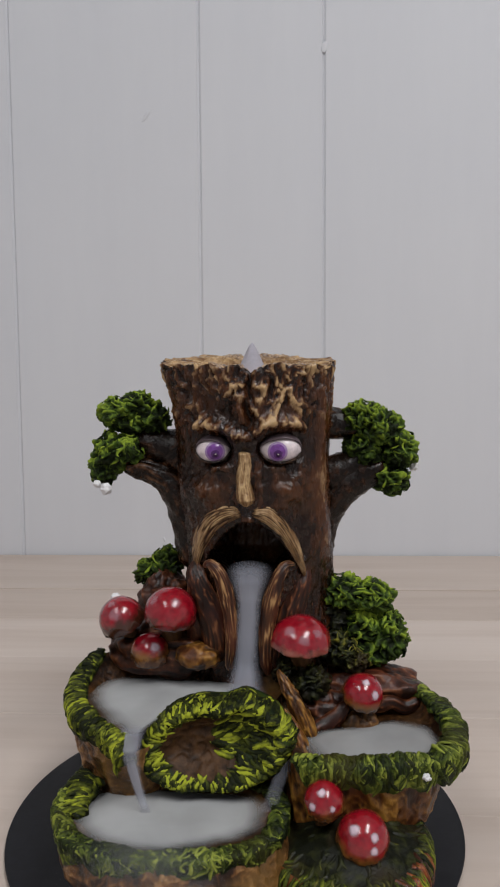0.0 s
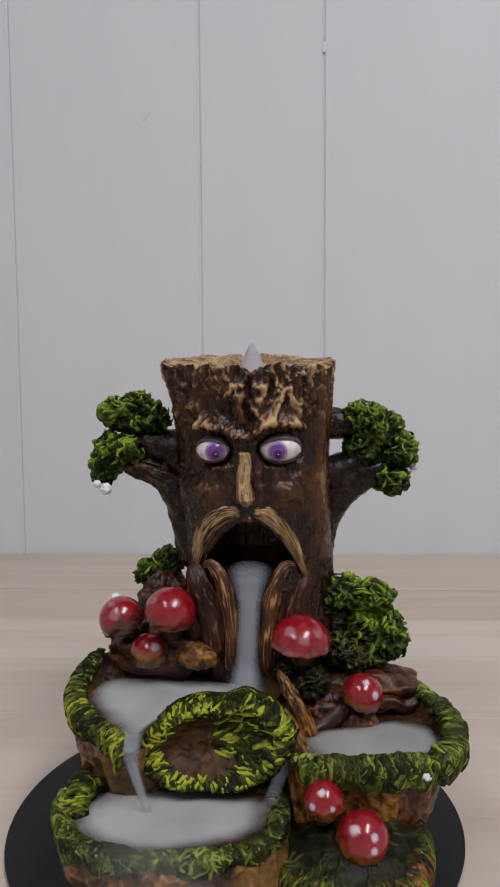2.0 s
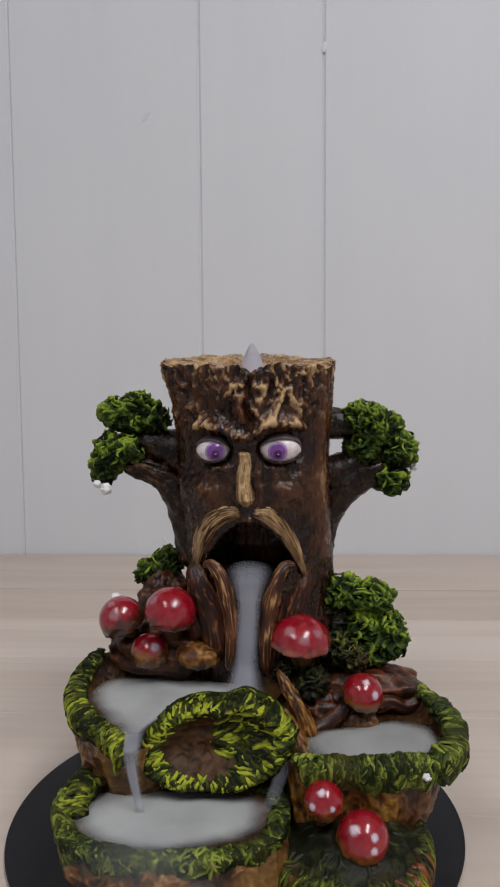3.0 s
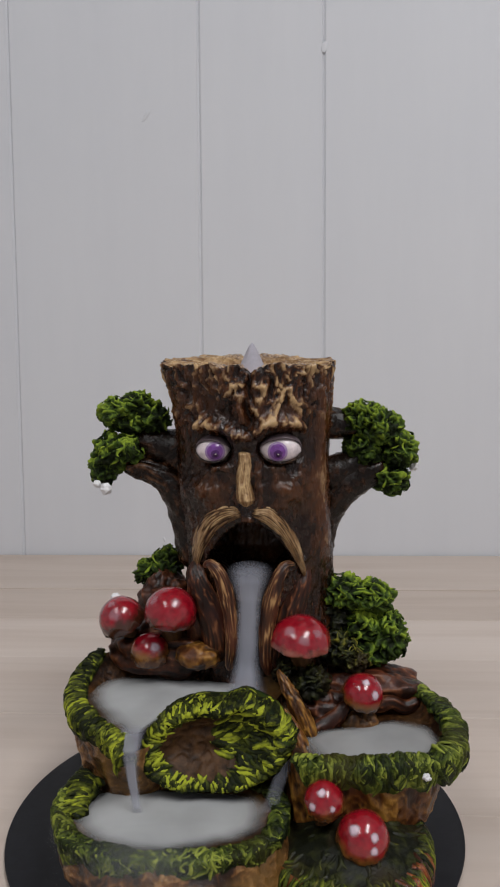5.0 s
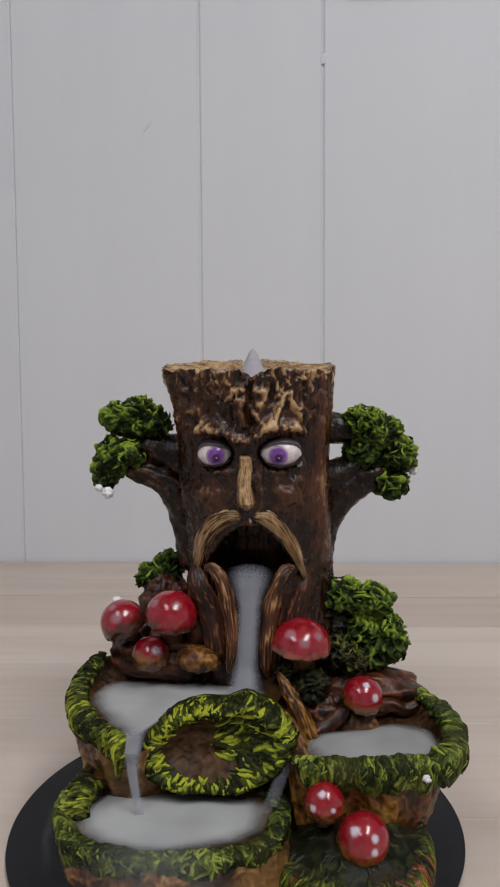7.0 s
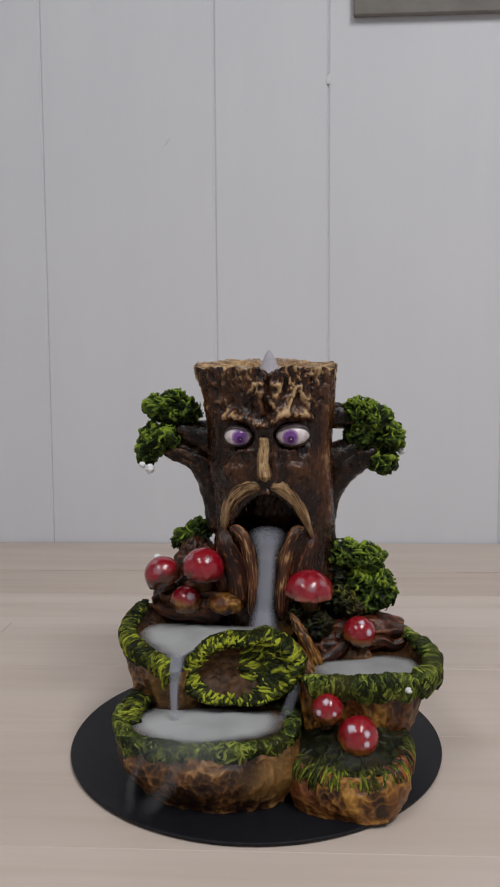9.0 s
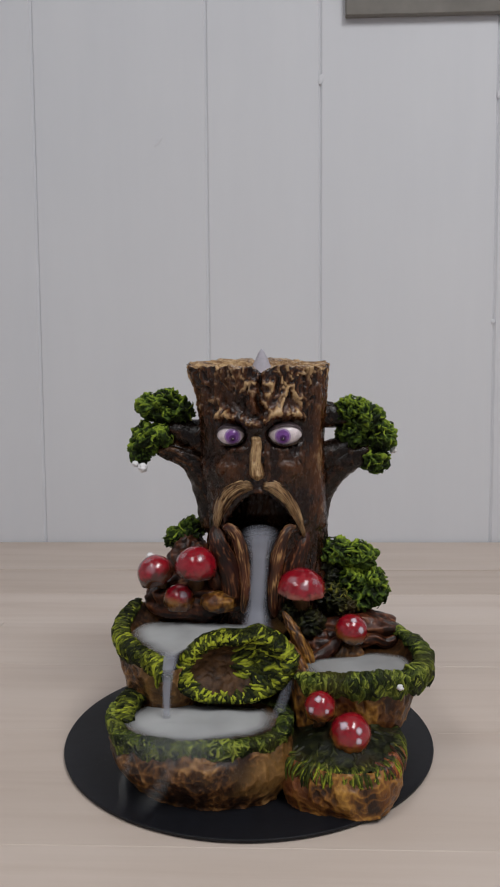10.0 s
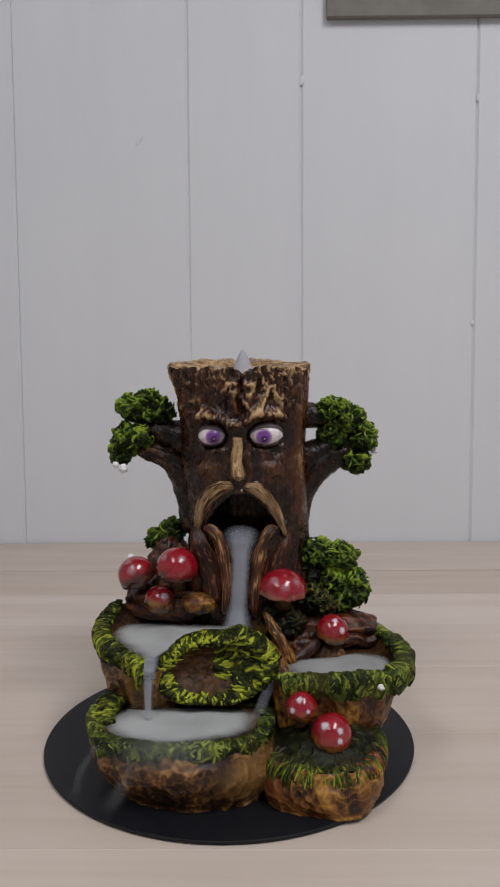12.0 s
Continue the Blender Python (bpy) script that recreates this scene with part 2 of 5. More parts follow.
def chamfer_box(x0, x1, y0, y1, z0, z1, c):
    """A box with chamfered edges, 24 corners."""
    bm = bmesh.new()
    bmesh.ops.create_cube(bm, size=1)
    for v in bm.verts:
        v.co = Vector(((x0 + x1) / 2 + v.co.x * (x1 - x0), (y0 + y1) / 2 + v.co.y * (y1 - y0), (z0 + z1) / 2 + v.co.z * (z1 - z0)))
    if c:
        bmesh.ops.bevel(bm, geom=bm.edges[:], offset=c, segments=1, affect="EDGES")
    return bm


def empty(name, x, y, z):
    e = new(name)
    e.location = (x, y, z)
    e.empty_display_size = 0.05
    return e


# ---------------------------------------------------------------- room
WALL_Y = 0.5118


def room():
    for name, b, mat, label in (
            ("floor", (-1.7, 1.9, -2.4, 0.56, -0.80, -0.75), M_FLOOR, "grey floor under the table"),
            ("ceiling", (-1.7, 1.9, -2.4, 0.56, 1.60, 1.66), M_CEIL, "white plastered ceiling"),
            ("wall_west", (-1.76, -1.70, -2.4, 0.56, -0.75, 1.60), M_WALL, "plain white painted side wall"),
            ("wall_east", (1.90, 1.96, -2.4, 0.56, -0.75, 1.60), M_WALL, "plain white painted side wall"),
            ("wall_south", (-1.7, 1.9, -2.46, -2.4, -0.75, 1.60), M_WALL, "plain white painted wall")):
        tagged(part(name, chamfer_box(*b, 0), mat, None), label, name.split("_")[0], kind="structure")
    wall = tagged(part("wall_north", chamfer_box(-1.7, 1.9, WALL_Y + 0.012, 0.56, -0.75, 1.60, 0), M_WALL, None),
                  "white painted wall of vertical tongue-and-groove boards", "wall", kind="structure")
    joints = [-1.66, -1.42, -1.21, -1.075, -0.87, -0.735, -0.53, -0.41, -0.2752, -0.0663, 0.0695, 0.2784, 0.414, 0.62, 0.755, 0.96, 1.10, 1.31, 1.52, 1.66, 1.88]
    for a, b in zip(joints, joints[1:]):
        d = random.uniform(-0.0003, 0.0003)
        part("wall_board", chamfer_box(a, b, WALL_Y + d, WALL_Y + 0.0115, -0.745, 1.595, 0.0023), M_WALL, wall)
    # small nicks on the boards, built as raised bumps
    for x, z, w, h, turn in ((0.0700, 0.5562, 0.0035, 0.006, 10), (-0.1243, 0.4885, 0.0022, 0.008, 35), (-0.1120, 0.0185, 0.0012, 0.003, -20), (0.2770, 0.2700, 0.0025, 0.003, 0), (0.2790, 0.535, 0.002, 0.005, 8)):
        bm = bmesh.new()
        bmesh.ops.create_icosphere(bm, subdivisions=2, radius=1)
        for v in bm.verts:
            v.co = Vector((v.co.x * w, v.co.y * 0.0009, v.co.z * h * (1 + 0.3 * noise.noise(v.co * 2))))
            v.co = Matrix.Rotation(radians(turn), 3, "Y") @ v.co + Vector((x, WALL_Y - 0.0002, z))
        part("wall_nick", bm, M_WALL, wall, "small nick on the white boards, built as a bump")
    sign = empty("hanging_panel", 0.36, WALL_Y - 0.001, 0.622)
    part("panel", chamfer_box(0.0985, 0.62, WALL_Y - 0.010, WALL_Y - 0.0015, 0.6235, 0.90, 0.001), M_SHELF, sign)
    tagged(sign, "greyish brown wooden panel hung on the white wall", "wall panel")
    for lx, ly, lz, _ in LAMPS:
        e = empty("ceiling_light", lx, ly, 1.60)
        bm = chamfer_box(lx - 0.23, lx + 0.23, ly - 0.52, ly + 0.52, 1.555, 1.598, 0.004)
        part("housing", bm, M_LAMPFRAME, e)
        tagged(e, "long white ceiling light panel, switched on", "ceiling light", group="ceiling lights")


def table():
    t = empty("table", 0.05, 0.05, -0.75)
    rows = [-0.42, -0.325, -0.215, -0.098, 0.008, 0.107, 0.198, 0.285, 0.372, 0.509]
    for k, (a, b) in enumerate(zip(rows, rows[1:])):
        x = -0.95 - 0.4 * random.random()
        while x < 1.05:
            e = x + random.uniform(0.55, 1.05)
            lift = 0.0008 if k == len(rows) - 2 else random.uniform(-0.0003, 0.0)
            part("plank", chamfer_box(max(-0.95, x) + 0.0002, min(1.05, e) - 0.0002, a + 0.00005, b - 0.00005, -0.03, lift, 0.0003), M_WOOD, t)
            x = e
    for x in (-0.85, 0.95):
        for y in (-0.34, 0.44):
            part("leg", chamfer_box(x - 0.03, x + 0.03, y - 0.03, y + 0.03, -0.75, -0.0305, 0.003), M_WOOD, t)
    tagged(t, "pale washed wooden table of long glued planks", "table")


def plate():
    prof = [(0.0, 0.0002), (0.1000, 0.0002), (0.1008, 0.0006), (0.1011, 0.0018), (0.1008, 0.0022), (0.0, 0.0022)]
    verts, faces = [], []
    n = 160
    for r, z in prof:
        for i in range(n):
            a = 2 * math.pi * i / n
            verts.append((max(r, 0.0005) * math.cos(a) - 0.0004, 0.0052 + max(r, 0.0005) * math.sin(a), z))
    for j in range(len(prof) - 1):
        for i in range(n):
            k = (i + 1) % n
            faces.append((j * n + i, j * n + k, (j + 1) * n + k, (j + 1) * n + i))
    faces.append(tuple(range(n))[::-1])
    faces.append(tuple((len(prof) - 1) * n + i for i in range(n)))
    ob = linked("plate", verts, faces, M_PLATE, smooth=False)
    tagged(ob, "round matt black board under the incense burner", "plate")


# ---------------------------------------------------------------- incense burner
BASE = 0.0024
RX = [(0.0, 0.050), (0.04, 0.047), (0.06, 0.044), (0.08, 0.040), (0.11, 0.0362), (0.13, 0.0363), (0.149, 0.037), (0.175, 0.0375), (0.19, 0.0386), (0.206, 0.0404)]
RY = [(0.0, 0.027), (0.06, 0.027), (0.08, 0.029), (0.105, 0.032), (0.13, 0.0335), (0.15, 0.034), (0.18, 0.0345), (0.206, 0.036)]
CX = [(0.0, 0.0105), (0.11, 0.0105), (0.13, 0.0098), (0.149, 0.0080), (0.206, 0.0068)]
CY = 0.031
EYES = [(-0.0090, 0.1686, 0.0074, 0.0056), (0.0205, 0.1690, 0.0090, 0.0060)]
BROW = [(-0.0185, 0.1765), (-0.0161, 0.1788), (-0.0124, 0.1798), (-0.0088, 0.1793), (-0.0047, 0.1782), (-0.0015, 0.1758), (0.0033, 0.1752), (0.0070, 0.1748), (0.0098, 0.1765), (0.0130, 0.1796), (0.0179, 0.1808), (0.0227, 0.1805), (0.0287, 0.1795), (0.0325, 0.1755)]


def front(x, z):
    """The trunk's front, without its relief."""
    s = max(-1.0, min(1.0, (x - lerp_rows(CX, z)) / lerp_rows(RX, z)))
    return CY - lerp_rows(RY, z) * math.sqrt(1 - s * s)


def mouth_depth(x, z):
    xc = 0.0066
    if z > 0.1187:
        w = 0.0205 * math.sqrt(max(0.0, (0.1372 - z) / 0.0185))
    else:
        w = lerp_rows([(0.055, 0.0056), (0.0815, 0.0060), (0.0942, 0.0066), (0.1093, 0.0096), (0.1140, 0.0130), (0.1187, 0.0205)], z)
    deep = lerp_rows([(0.05, 0.004), (0.10, 0.006), (0.112, 0.024), (0.12, 0.034), (0.14, 0.034)], z)
    return deep * smooth(0.0, 0.0024, w - abs(x - xc))


def crest(value, width):
    return max(0.0, 1 - abs(value) / width) ** 1.4


def trunk_point(u, v):
    a = (u - 0.5) * 2 * math.pi
    rim = 0.2052 + 0.0068 * ((1 - math.cos(a)) / 2) ** 2 + 0.0022 * noise.noise((math.sin(a) * 5, math.cos(a) * 5, 1)) + 0.0016 * noise.noise((math.sin(a) * 19, math.cos(a) * 19, 4)) + 0.0012 * smooth(0.93, 1.0, abs(math.sin(a)))
    rim -= 0.0022 * math.exp(-((a - 0.02) / 0.10) ** 2)
    inner = 0.0
    if v <= 0.9:
        z = BASE + (rim - BASE) * (v / 0.9)
    else:
        k = (v - 0.9) / 0.1
        inner = smooth(0, 1, k)
        z = rim - 0.0055 * smooth(0.3, 1.0, k) + 0.0008 * noise.noise((math.sin(a) * 6 * (1 - k), math.cos(a) * 6 * (1 - k), 2))
    rx, ry, cx = lerp_rows(RX, z if v <= 0.9 else rim), lerp_rows(RY, z if v <= 0.9 else rim), lerp_rows(CX, z)
    sx, sy = math.sin(a), -math.cos(a)
    q = Vector((sx * rx, sy * ry, z))
    warp = 0.9 * noise.noise(q * 95) + 0.5 * noise.noise(q * 210)
    fine = crest(noise.noise((q.x * 270 + warp, q.y * 270, q.z * 120 + warp)), 0.20)
    coarse = crest(noise.noise((q.x * 185 + 3 + 1.6 * warp, q.y * 185, q.z * 62 + 1.0 * warp)), 0.20)
    lump = noise.noise((q.x * 75, q.y * 75, q.z * 60))
    crack = crest(noise.noise((q.x * 150 + 11, q.y * 150, q.z * 40 + 0.7 * warp)), 0.12)
    pits = crest(noise.noise((q.x * 330, q.y * 330, q.z * 330)), 0.3)
    x = cx + sx * rx
    is_front = math.cos(a) > 0.1
    bark = smooth(0.170, 0.186, z)
    edge = smooth(0.190, 0.206, z)
    patch = 0.45 + 0.9 * noise.noise((q.x * 55 + 4, q.y * 55, q.z * 34)) + 0.25 * smooth(0.004, 0.02, x) + 0.45 * edge
    ridge = 0.02 + 0.06 * bark + bark * (0.95 * coarse * patch + 0.60 * fine * patch + 0.12 * lump) + (1 - bark) * (0.16 * coarse + 0.12 * fine + 0.12 * lump)
    out = bark * (0.0026 * coarse + 0.0012 * fine) + (1 - bark) * (0.0011 * coarse + 0.0006 * fine) + 0.0016 * lump + 0.0005 * pits
    out *= 0.35 + 0.65 * smooth(0.1, 0.6, math.cos(a))
    out -= 0.0020 * crack * (0.4 + 0.6 * bark)
    ridge -= 0.35 * crack
    # smooth ochre roots run down the flanks
    band = math.exp(-((a - 0.98 - 0.10 * noise.noise((z * 30, 1, 7))) / 0.17) ** 2) * smooth(0.10, 0.13, z) * smooth(0.204, 0.188, z)
    ridge = ridge * (1 - 0.7 * band) + band * (0.40 + 0.12 * lump)
    out = out * (1 - 0.7 * band) + 0.0028 * band
    if is_front:
        for ex, ez, ew, eh in EYES:
            d = math.hypot((x - ex) / (ew * 1.10), (z - ez) / (eh * 1.15))
            out -= 0.0046 * smooth(1.15, 0.75, d)
            ridge *= smooth(0.9, 1.3, d)
            side = 1 if ex > 0 else -1
            t = (x - ex) * side
            for drop, deep in ((0.0080, 0.0012), (0.0122, 0.0015), (0.0170, 0.0008)):
                zz = ez - drop + 16 * t * t + 0.0026 * noise.noise((x * 130, drop * 900, 1))
                bag = math.exp(-((z - zz) / 0.0012) ** 2) * smooth(0.0125, 0.008, abs(t)) * max(0.0, 0.7 + 1.3 * noise.noise((x * 110, drop * 700, 5)))
                out += deep * bag
                ridge += 0.16 * bag * (0.3 + pits)
            cheek = math.exp(-((x - ex - side * 0.003) / 0.008) ** 2 - ((z - 0.150) / 0.005) ** 2)
            out += 0.0030 * cheek
            ridge += 0.22 * cheek
        zb = lerp_rows(BROW, x)
        up = z - zb
        brow = math.exp(-(up / (0.0017 if up < 0 else 0.0034)) ** 2) * smooth(-0.0185, -0.0150, x) * smooth(0.0330, 0.0290, x)
        brow *= 1 - 0.45 * math.exp(-((x - 0.0052) / 0.0035) ** 2)
        hair = crest(noise.noise((x * 330 + 90 * up * (1 if x > 0.005 else -1), 3, z * 95)), 0.42)
        out = out * (1 - 0.6 * brow) + brow * (0.0040 + 0.0018 * hair)
        ridge = ridge * (1 - 0.8 * brow) + brow * (0.10 + 1.15 * hair)
        crease = math.exp(-((x - 0.0072 - 0.0010 * math.sin(z * 700)) / 0.0011) ** 2) * smooth(0.176, 0.181, z)
        out -= 0.0030 * crease
        ridge *= 1 - 0.9 * crease
        knot = math.exp(-((x - 0.0052) / 0.0045) ** 2 - ((z - 0.1715) / 0.0026) ** 2)
        out += 0.0022 * knot * (0.4 + 0.6 * pits)
        lipknob = math.exp(-((x - 0.0067) / 0.0022) ** 2 - ((z - 0.1385) / 0.0014) ** 2)
        out += 0.0016 * lipknob
        ridge += 0.5 * lipknob
    out -= 0.0016
    p = Vector((x + sx * out - 0.0032 * smooth(0.188, 0.206, z) * smooth(0.4, 1.0, -sx) * (1 - inner), CY + sy * (ry + out + 0.0012), z))
    if is_front and v <= 0.9:
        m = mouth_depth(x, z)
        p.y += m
        # colour goes darker with the depth of the mouth
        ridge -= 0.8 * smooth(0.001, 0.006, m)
    if inner:
        p = p.lerp(Vector((cx, CY, z)), inner * 0.92)
        ridge = 0.78 + 0.4 * noise.noise(p * 260)
    return p, ridge


def tube(name, points, radii, mat, parent, label="", n=36, m=20, flat=1.0, fibre=0.0012, lines=2.6, rel=0.0):
    """A swept limb; radii go with points; fibre is the depth of its relief."""
    path, length = spline(points, n)
    rad = [np.interp(i / n, np.linspace(0, 1, len(radii)), radii) for i in range(n + 1)]

    def fn(u, v):
        i = round(v * n)
        t = (path[min(n, i + 1)] - path[max(0, i - 1)]).normalized()
        side = t.cross(Vector((0, -1, 0)))
        side = side.normalized() if side.length > 1e-4 else Vector((1, 0, 0))
        up = side.cross(t).normalized()
        a = 2 * math.pi * u
        r = rad[i] * (math.sin(math.pi * min(1, max(0, v * 8))/2) ** 0.5 if v < 0.125 else 1) * (math.sin(math.pi * (1 - v) * 8 / 2) ** 0.5 if v > 0.875 else 1)
        d = side * math.cos(a) + up * math.sin(a) * flat
        # long fibres: noise round the section, slowly changing along it
        f = max(0.0, 1 - abs(noise.noise((math.cos(a) * lines * (1 + rad[i] * 120) + 0.5 * noise.noise(path[i] * 120), math.sin(a) * lines * (1 + rad[i] * 120), v * length * 55 + path[0].x * 300))) / 0.34)
        g = worm(path[i] + d * r, 150)
        k = f * (1 - rel) + g * rel
        return path[i] + d * (r + fibre * (k - 0.3)), 0.10 + 0.78 * k * k

    return grid(name, m, n, fn, mat, parent, label, wrap=True)


def clump(name, lobes, y, mat, parent, label="", n=104, depth=0.0026, freq=150, shape=0.26, seed=0.0, count=34, light=(0.0, 1.5)):
    """Modelled foliage of several lobes (x, z, half width, half height): deep curled folds with a few loose strokes."""
    mesh = ([], [], [])
    rng = random.Random(int(seed * 77) + 5)
    for li, (cx, cz, rx, rz) in enumerate(lobes):
        c = Vector((cx, y + rng.uniform(-0.003, 0.003), cz))
        r = (rx * 0.98, (rx + rz) * 0.5 + 0.001, rz * 0.98)
        sd = seed + li * 3.7

        def bare(u, v):
            a, b = 2 * math.pi * u, math.pi * v
            d = Vector((math.sin(b) * math.cos(a), math.sin(b) * math.sin(a), math.cos(b)))
            low = noise.noise(d * 1.9 + Vector((sd, 2 * sd, 0))) + 0.6 * noise.noise(d * 4.5 + Vector((sd, 0, sd)))
            return Vector((d.x * r[0], d.y * r[1], d.z * r[2])) * (1 + shape * low), d, low

        def fn(u, v):
            p, d, low = bare(u, v)
            q = c + p
            turn = noise.noise(q * 160 + Vector((4, 1, 7)))
            w = crest(noise.noise(q * freq + Vector((0.9 * turn, 0.7 * turn, -0.9 * turn))), 0.42)
            w2 = crest(noise.noise(q * freq * 2.3 + Vector((5, 2, 1 + turn))), 0.40)
            k = 0.72 * w + 0.28 * w2
            # folds get paler towards the top of each lobe
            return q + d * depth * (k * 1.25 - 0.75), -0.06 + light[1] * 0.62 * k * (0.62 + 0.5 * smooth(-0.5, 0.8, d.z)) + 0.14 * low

        v0, r0, f0 = base_grid(n, n * 2 // 3, fn, True)
        off = len(mesh[0])
        mesh[0].extend(v0), mesh[1].extend(r0), mesh[2].extend([tuple(i + off for i in f) for f in f0])
        m = sum(r) / 3
        starts = []
        for _ in range(int(count * (m / 0.008) ** 2)):
            v = math.acos(rng.uniform(-0.9, 0.97)) / math.pi
            ang, ln = rng.uniform(0, 2 * math.pi), rng.uniform(0.0035, 0.0075)
            starts.append((rng.random(), v, ln * math.cos(ang) / (2 * math.pi * m * max(0.3, math.sin(math.pi * v))), ln * math.sin(ang) / (math.pi * m)))
        for st in starts:
            q = bare(st[0], st[1])[1]
            # strokes, too, are paler the higher they sit on the lobe
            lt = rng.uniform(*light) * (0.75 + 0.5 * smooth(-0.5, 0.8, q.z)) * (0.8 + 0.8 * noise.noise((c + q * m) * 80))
            strokes(mesh, lambda u, v: c + bare(u, v)[0] * 1.02, [st], rng, lambda p, u: p - c, w=(0.0004, 0.0009), bend=9.0, light=(lt, lt))
    return finish(name, mesh, mat, parent, label)


def mound(name, c, r, mat, parent, label="", n=64, depth=0.0014, stretch=(240, 240, 110), seed=0.0, shape=0.22):
    """A lump of earth or root with running relief."""
    c = Vector(c)

    def fn(u, v):
        a, b = 2 * math.pi * u, math.pi * v
        d = Vector((math.sin(b) * math.cos(a), math.sin(b) * math.sin(a), math.cos(b)))
        s = 1 + shape * noise.noise(d * 1.9 + Vector((seed, 0, seed)))
        p = Vector((d.x * r[0], d.y * r[1], d.z * r[2])) * s
        w = max(0.0, 1 - abs(noise.noise(((c.x + p.x) * stretch[0], (c.y + p.y) * stretch[1], (c.z + p.z) * stretch[2]))) / 0.33)
        e = worm(c + p, 330, 0.3)
        return c + p + d * depth * (0.8 * w + 0.25 * e - 0.5), 0.04 + 0.50 * w + 0.26 * e + 0.3 * noise.noise((c + p) * 70)

    return grid(name, n, n * 2 // 3, fn, mat, parent, label, wrap=True)


def wall_loft(name, top, foot, mat, parent, label="", n=280, m=52, bulge=0.004, freq=(170, 170, 120), depth=0.0008):
    """The outer wall of a basin, from its rim down to its foot."""
    A, _ = spline(top, n, True)
    B, _ = spline(foot, n, True)
    mid = sum(B, Vector()) / len(B)

    def fn(u, v):
        i = round(u * n) % n
        p = A[i].lerp(B[i], v)
        o = (A[i] - mid)
        o.z = 0
        o.normalize()
        w = max(0.0, 1 - abs(noise.noise((p.x * freq[0], p.y * freq[1], p.z * freq[2]))) / 0.33)
        w2 = max(0.0, 1 - abs(noise.noise((p.x * 60, p.y * 60, p.z * 40 + 7))) / 0.4)
        lump = noise.noise(p * 45)
        chip = crest(noise.noise(p * 300 + Vector((lump, 0, 2 * lump))), 0.25)
        facet = abs(noise.noise((p.x * 95 + 5, p.y * 95, p.z * 60))) * 2
        return (p + o * (bulge * math.sin(math.pi * min(1, v * 1.05)) + depth * (w + 0.8 * w2 - 0.6) + 0.0016 * lump + 0.0003 * chip - 0.0003 * facet),
                0.06 + 0.30 * w + 0.26 * w2 + 0.30 * lump + 0.42 * chip - 0.12 * facet)

    return grid(name, n, m, fn, mat, parent, label, wrap=True)


def moss_rim(name, path, mat, parent, label="", closed=False, w=0.005, h=0.0035, hang=0.008, n=260, m=16, centre=None, seed=0.0, dense=1.0, slant=0.0):
    """A mossy lip of overlapping strokes along a path; its outer side faces away from centre."""
    P, length = spline(path, n, closed)
    cnt = len(P)
    c = Vector(centre) if centre else sum(P, Vector()) / cnt
    A = np.array([tuple(p) for p in P])

    def at(u):
        x = (u % 1.0 if closed else min(1.0, max(0.0, u))) * n
        i = int(x)
        f = x - i
        q = P[i % cnt] if closed else P[min(cnt - 1, i)]
        e = P[(i + 1) % cnt] if closed else P[min(cnt - 1, i + 1)]
        t = (P[(i + 3) % cnt] - P[(i - 3) % cnt]) if closed else (P[min(cnt - 1, i + 3)] - P[max(0, i - 3)])
        o = Vector((t.y, -t.x, 0)).normalized()
        return q.lerp(e, f), (o if o.dot(q - c) > 0 else -o)

    def surf(u, v):
        p, o = at(u)
        U = u * length
        big = noise.noise((U * 70, seed, 3))
        end = 1.0 if closed else smooth(-0.01, 0.06, u) * smooth(1.01, 0.94, u)
        jag = noise.noise((U * 240, seed, 6))
        ww, hh = w * (0.5 + 0.5 * end) * (1 + 0.40 * big + 0.25 * jag), h * (0.5 + 0.5 * end) * (1 + 0.5 * big + 0.4 * jag)
        if v < 0.6:
            f = math.pi * (1.12 - max(0, v) / 0.6 * 1.12)
            return p + o * ww * math.cos(f) + Vector((0, 0, hh * math.sin(f)))
        k = (v - 0.6) / 0.4
        low = hang * end * max(0.35, 0.8 + 0.6 * noise.noise((U * 110, seed, 8)))
        return p + o * ww * (1 - 0.30 * k * k) - Vector((0, 0, low * k))

    def fn(u, v):
        p = surf(u, v)
        k = worm(p, 230, 0.3)
        return p + Vector((0, 0, 0.0010 * (k - 0.6))), 0.03 + 0.62 * k + 0.3 * noise.noise(p * 90)

    mesh = base_grid(n, m, fn, closed)
    rng = random.Random(int(seed * 31) + 2)
    patch = lambda u: noise.noise((u * length * 60, seed + 4, 0))
    for _ in range(int(length / 0.00034 * dense)):
        u = rng.random()
        v = rng.choice((0.10, 0.26, 0.42, 0.56)) + rng.uniform(-0.08, 0.08)
        dv = min(rng.uniform(0.22, 0.46), 1.08 - v)
        lt = min(1.35, max(0.0, 0.50 + 1.0 * patch(u) + rng.uniform(-0.7, 0.6)))
        strokes(mesh, surf, [(u, v, rng.gauss(slant, 0.55) * 0.004 / length, dv)], rng, lambda p, uu: at(uu)[1] + Vector((0, 0, 1)), w=(0.0004, 0.0011), bend=2.2, light=(lt, lt))
    return finish(name, mesh, mat, parent, label)


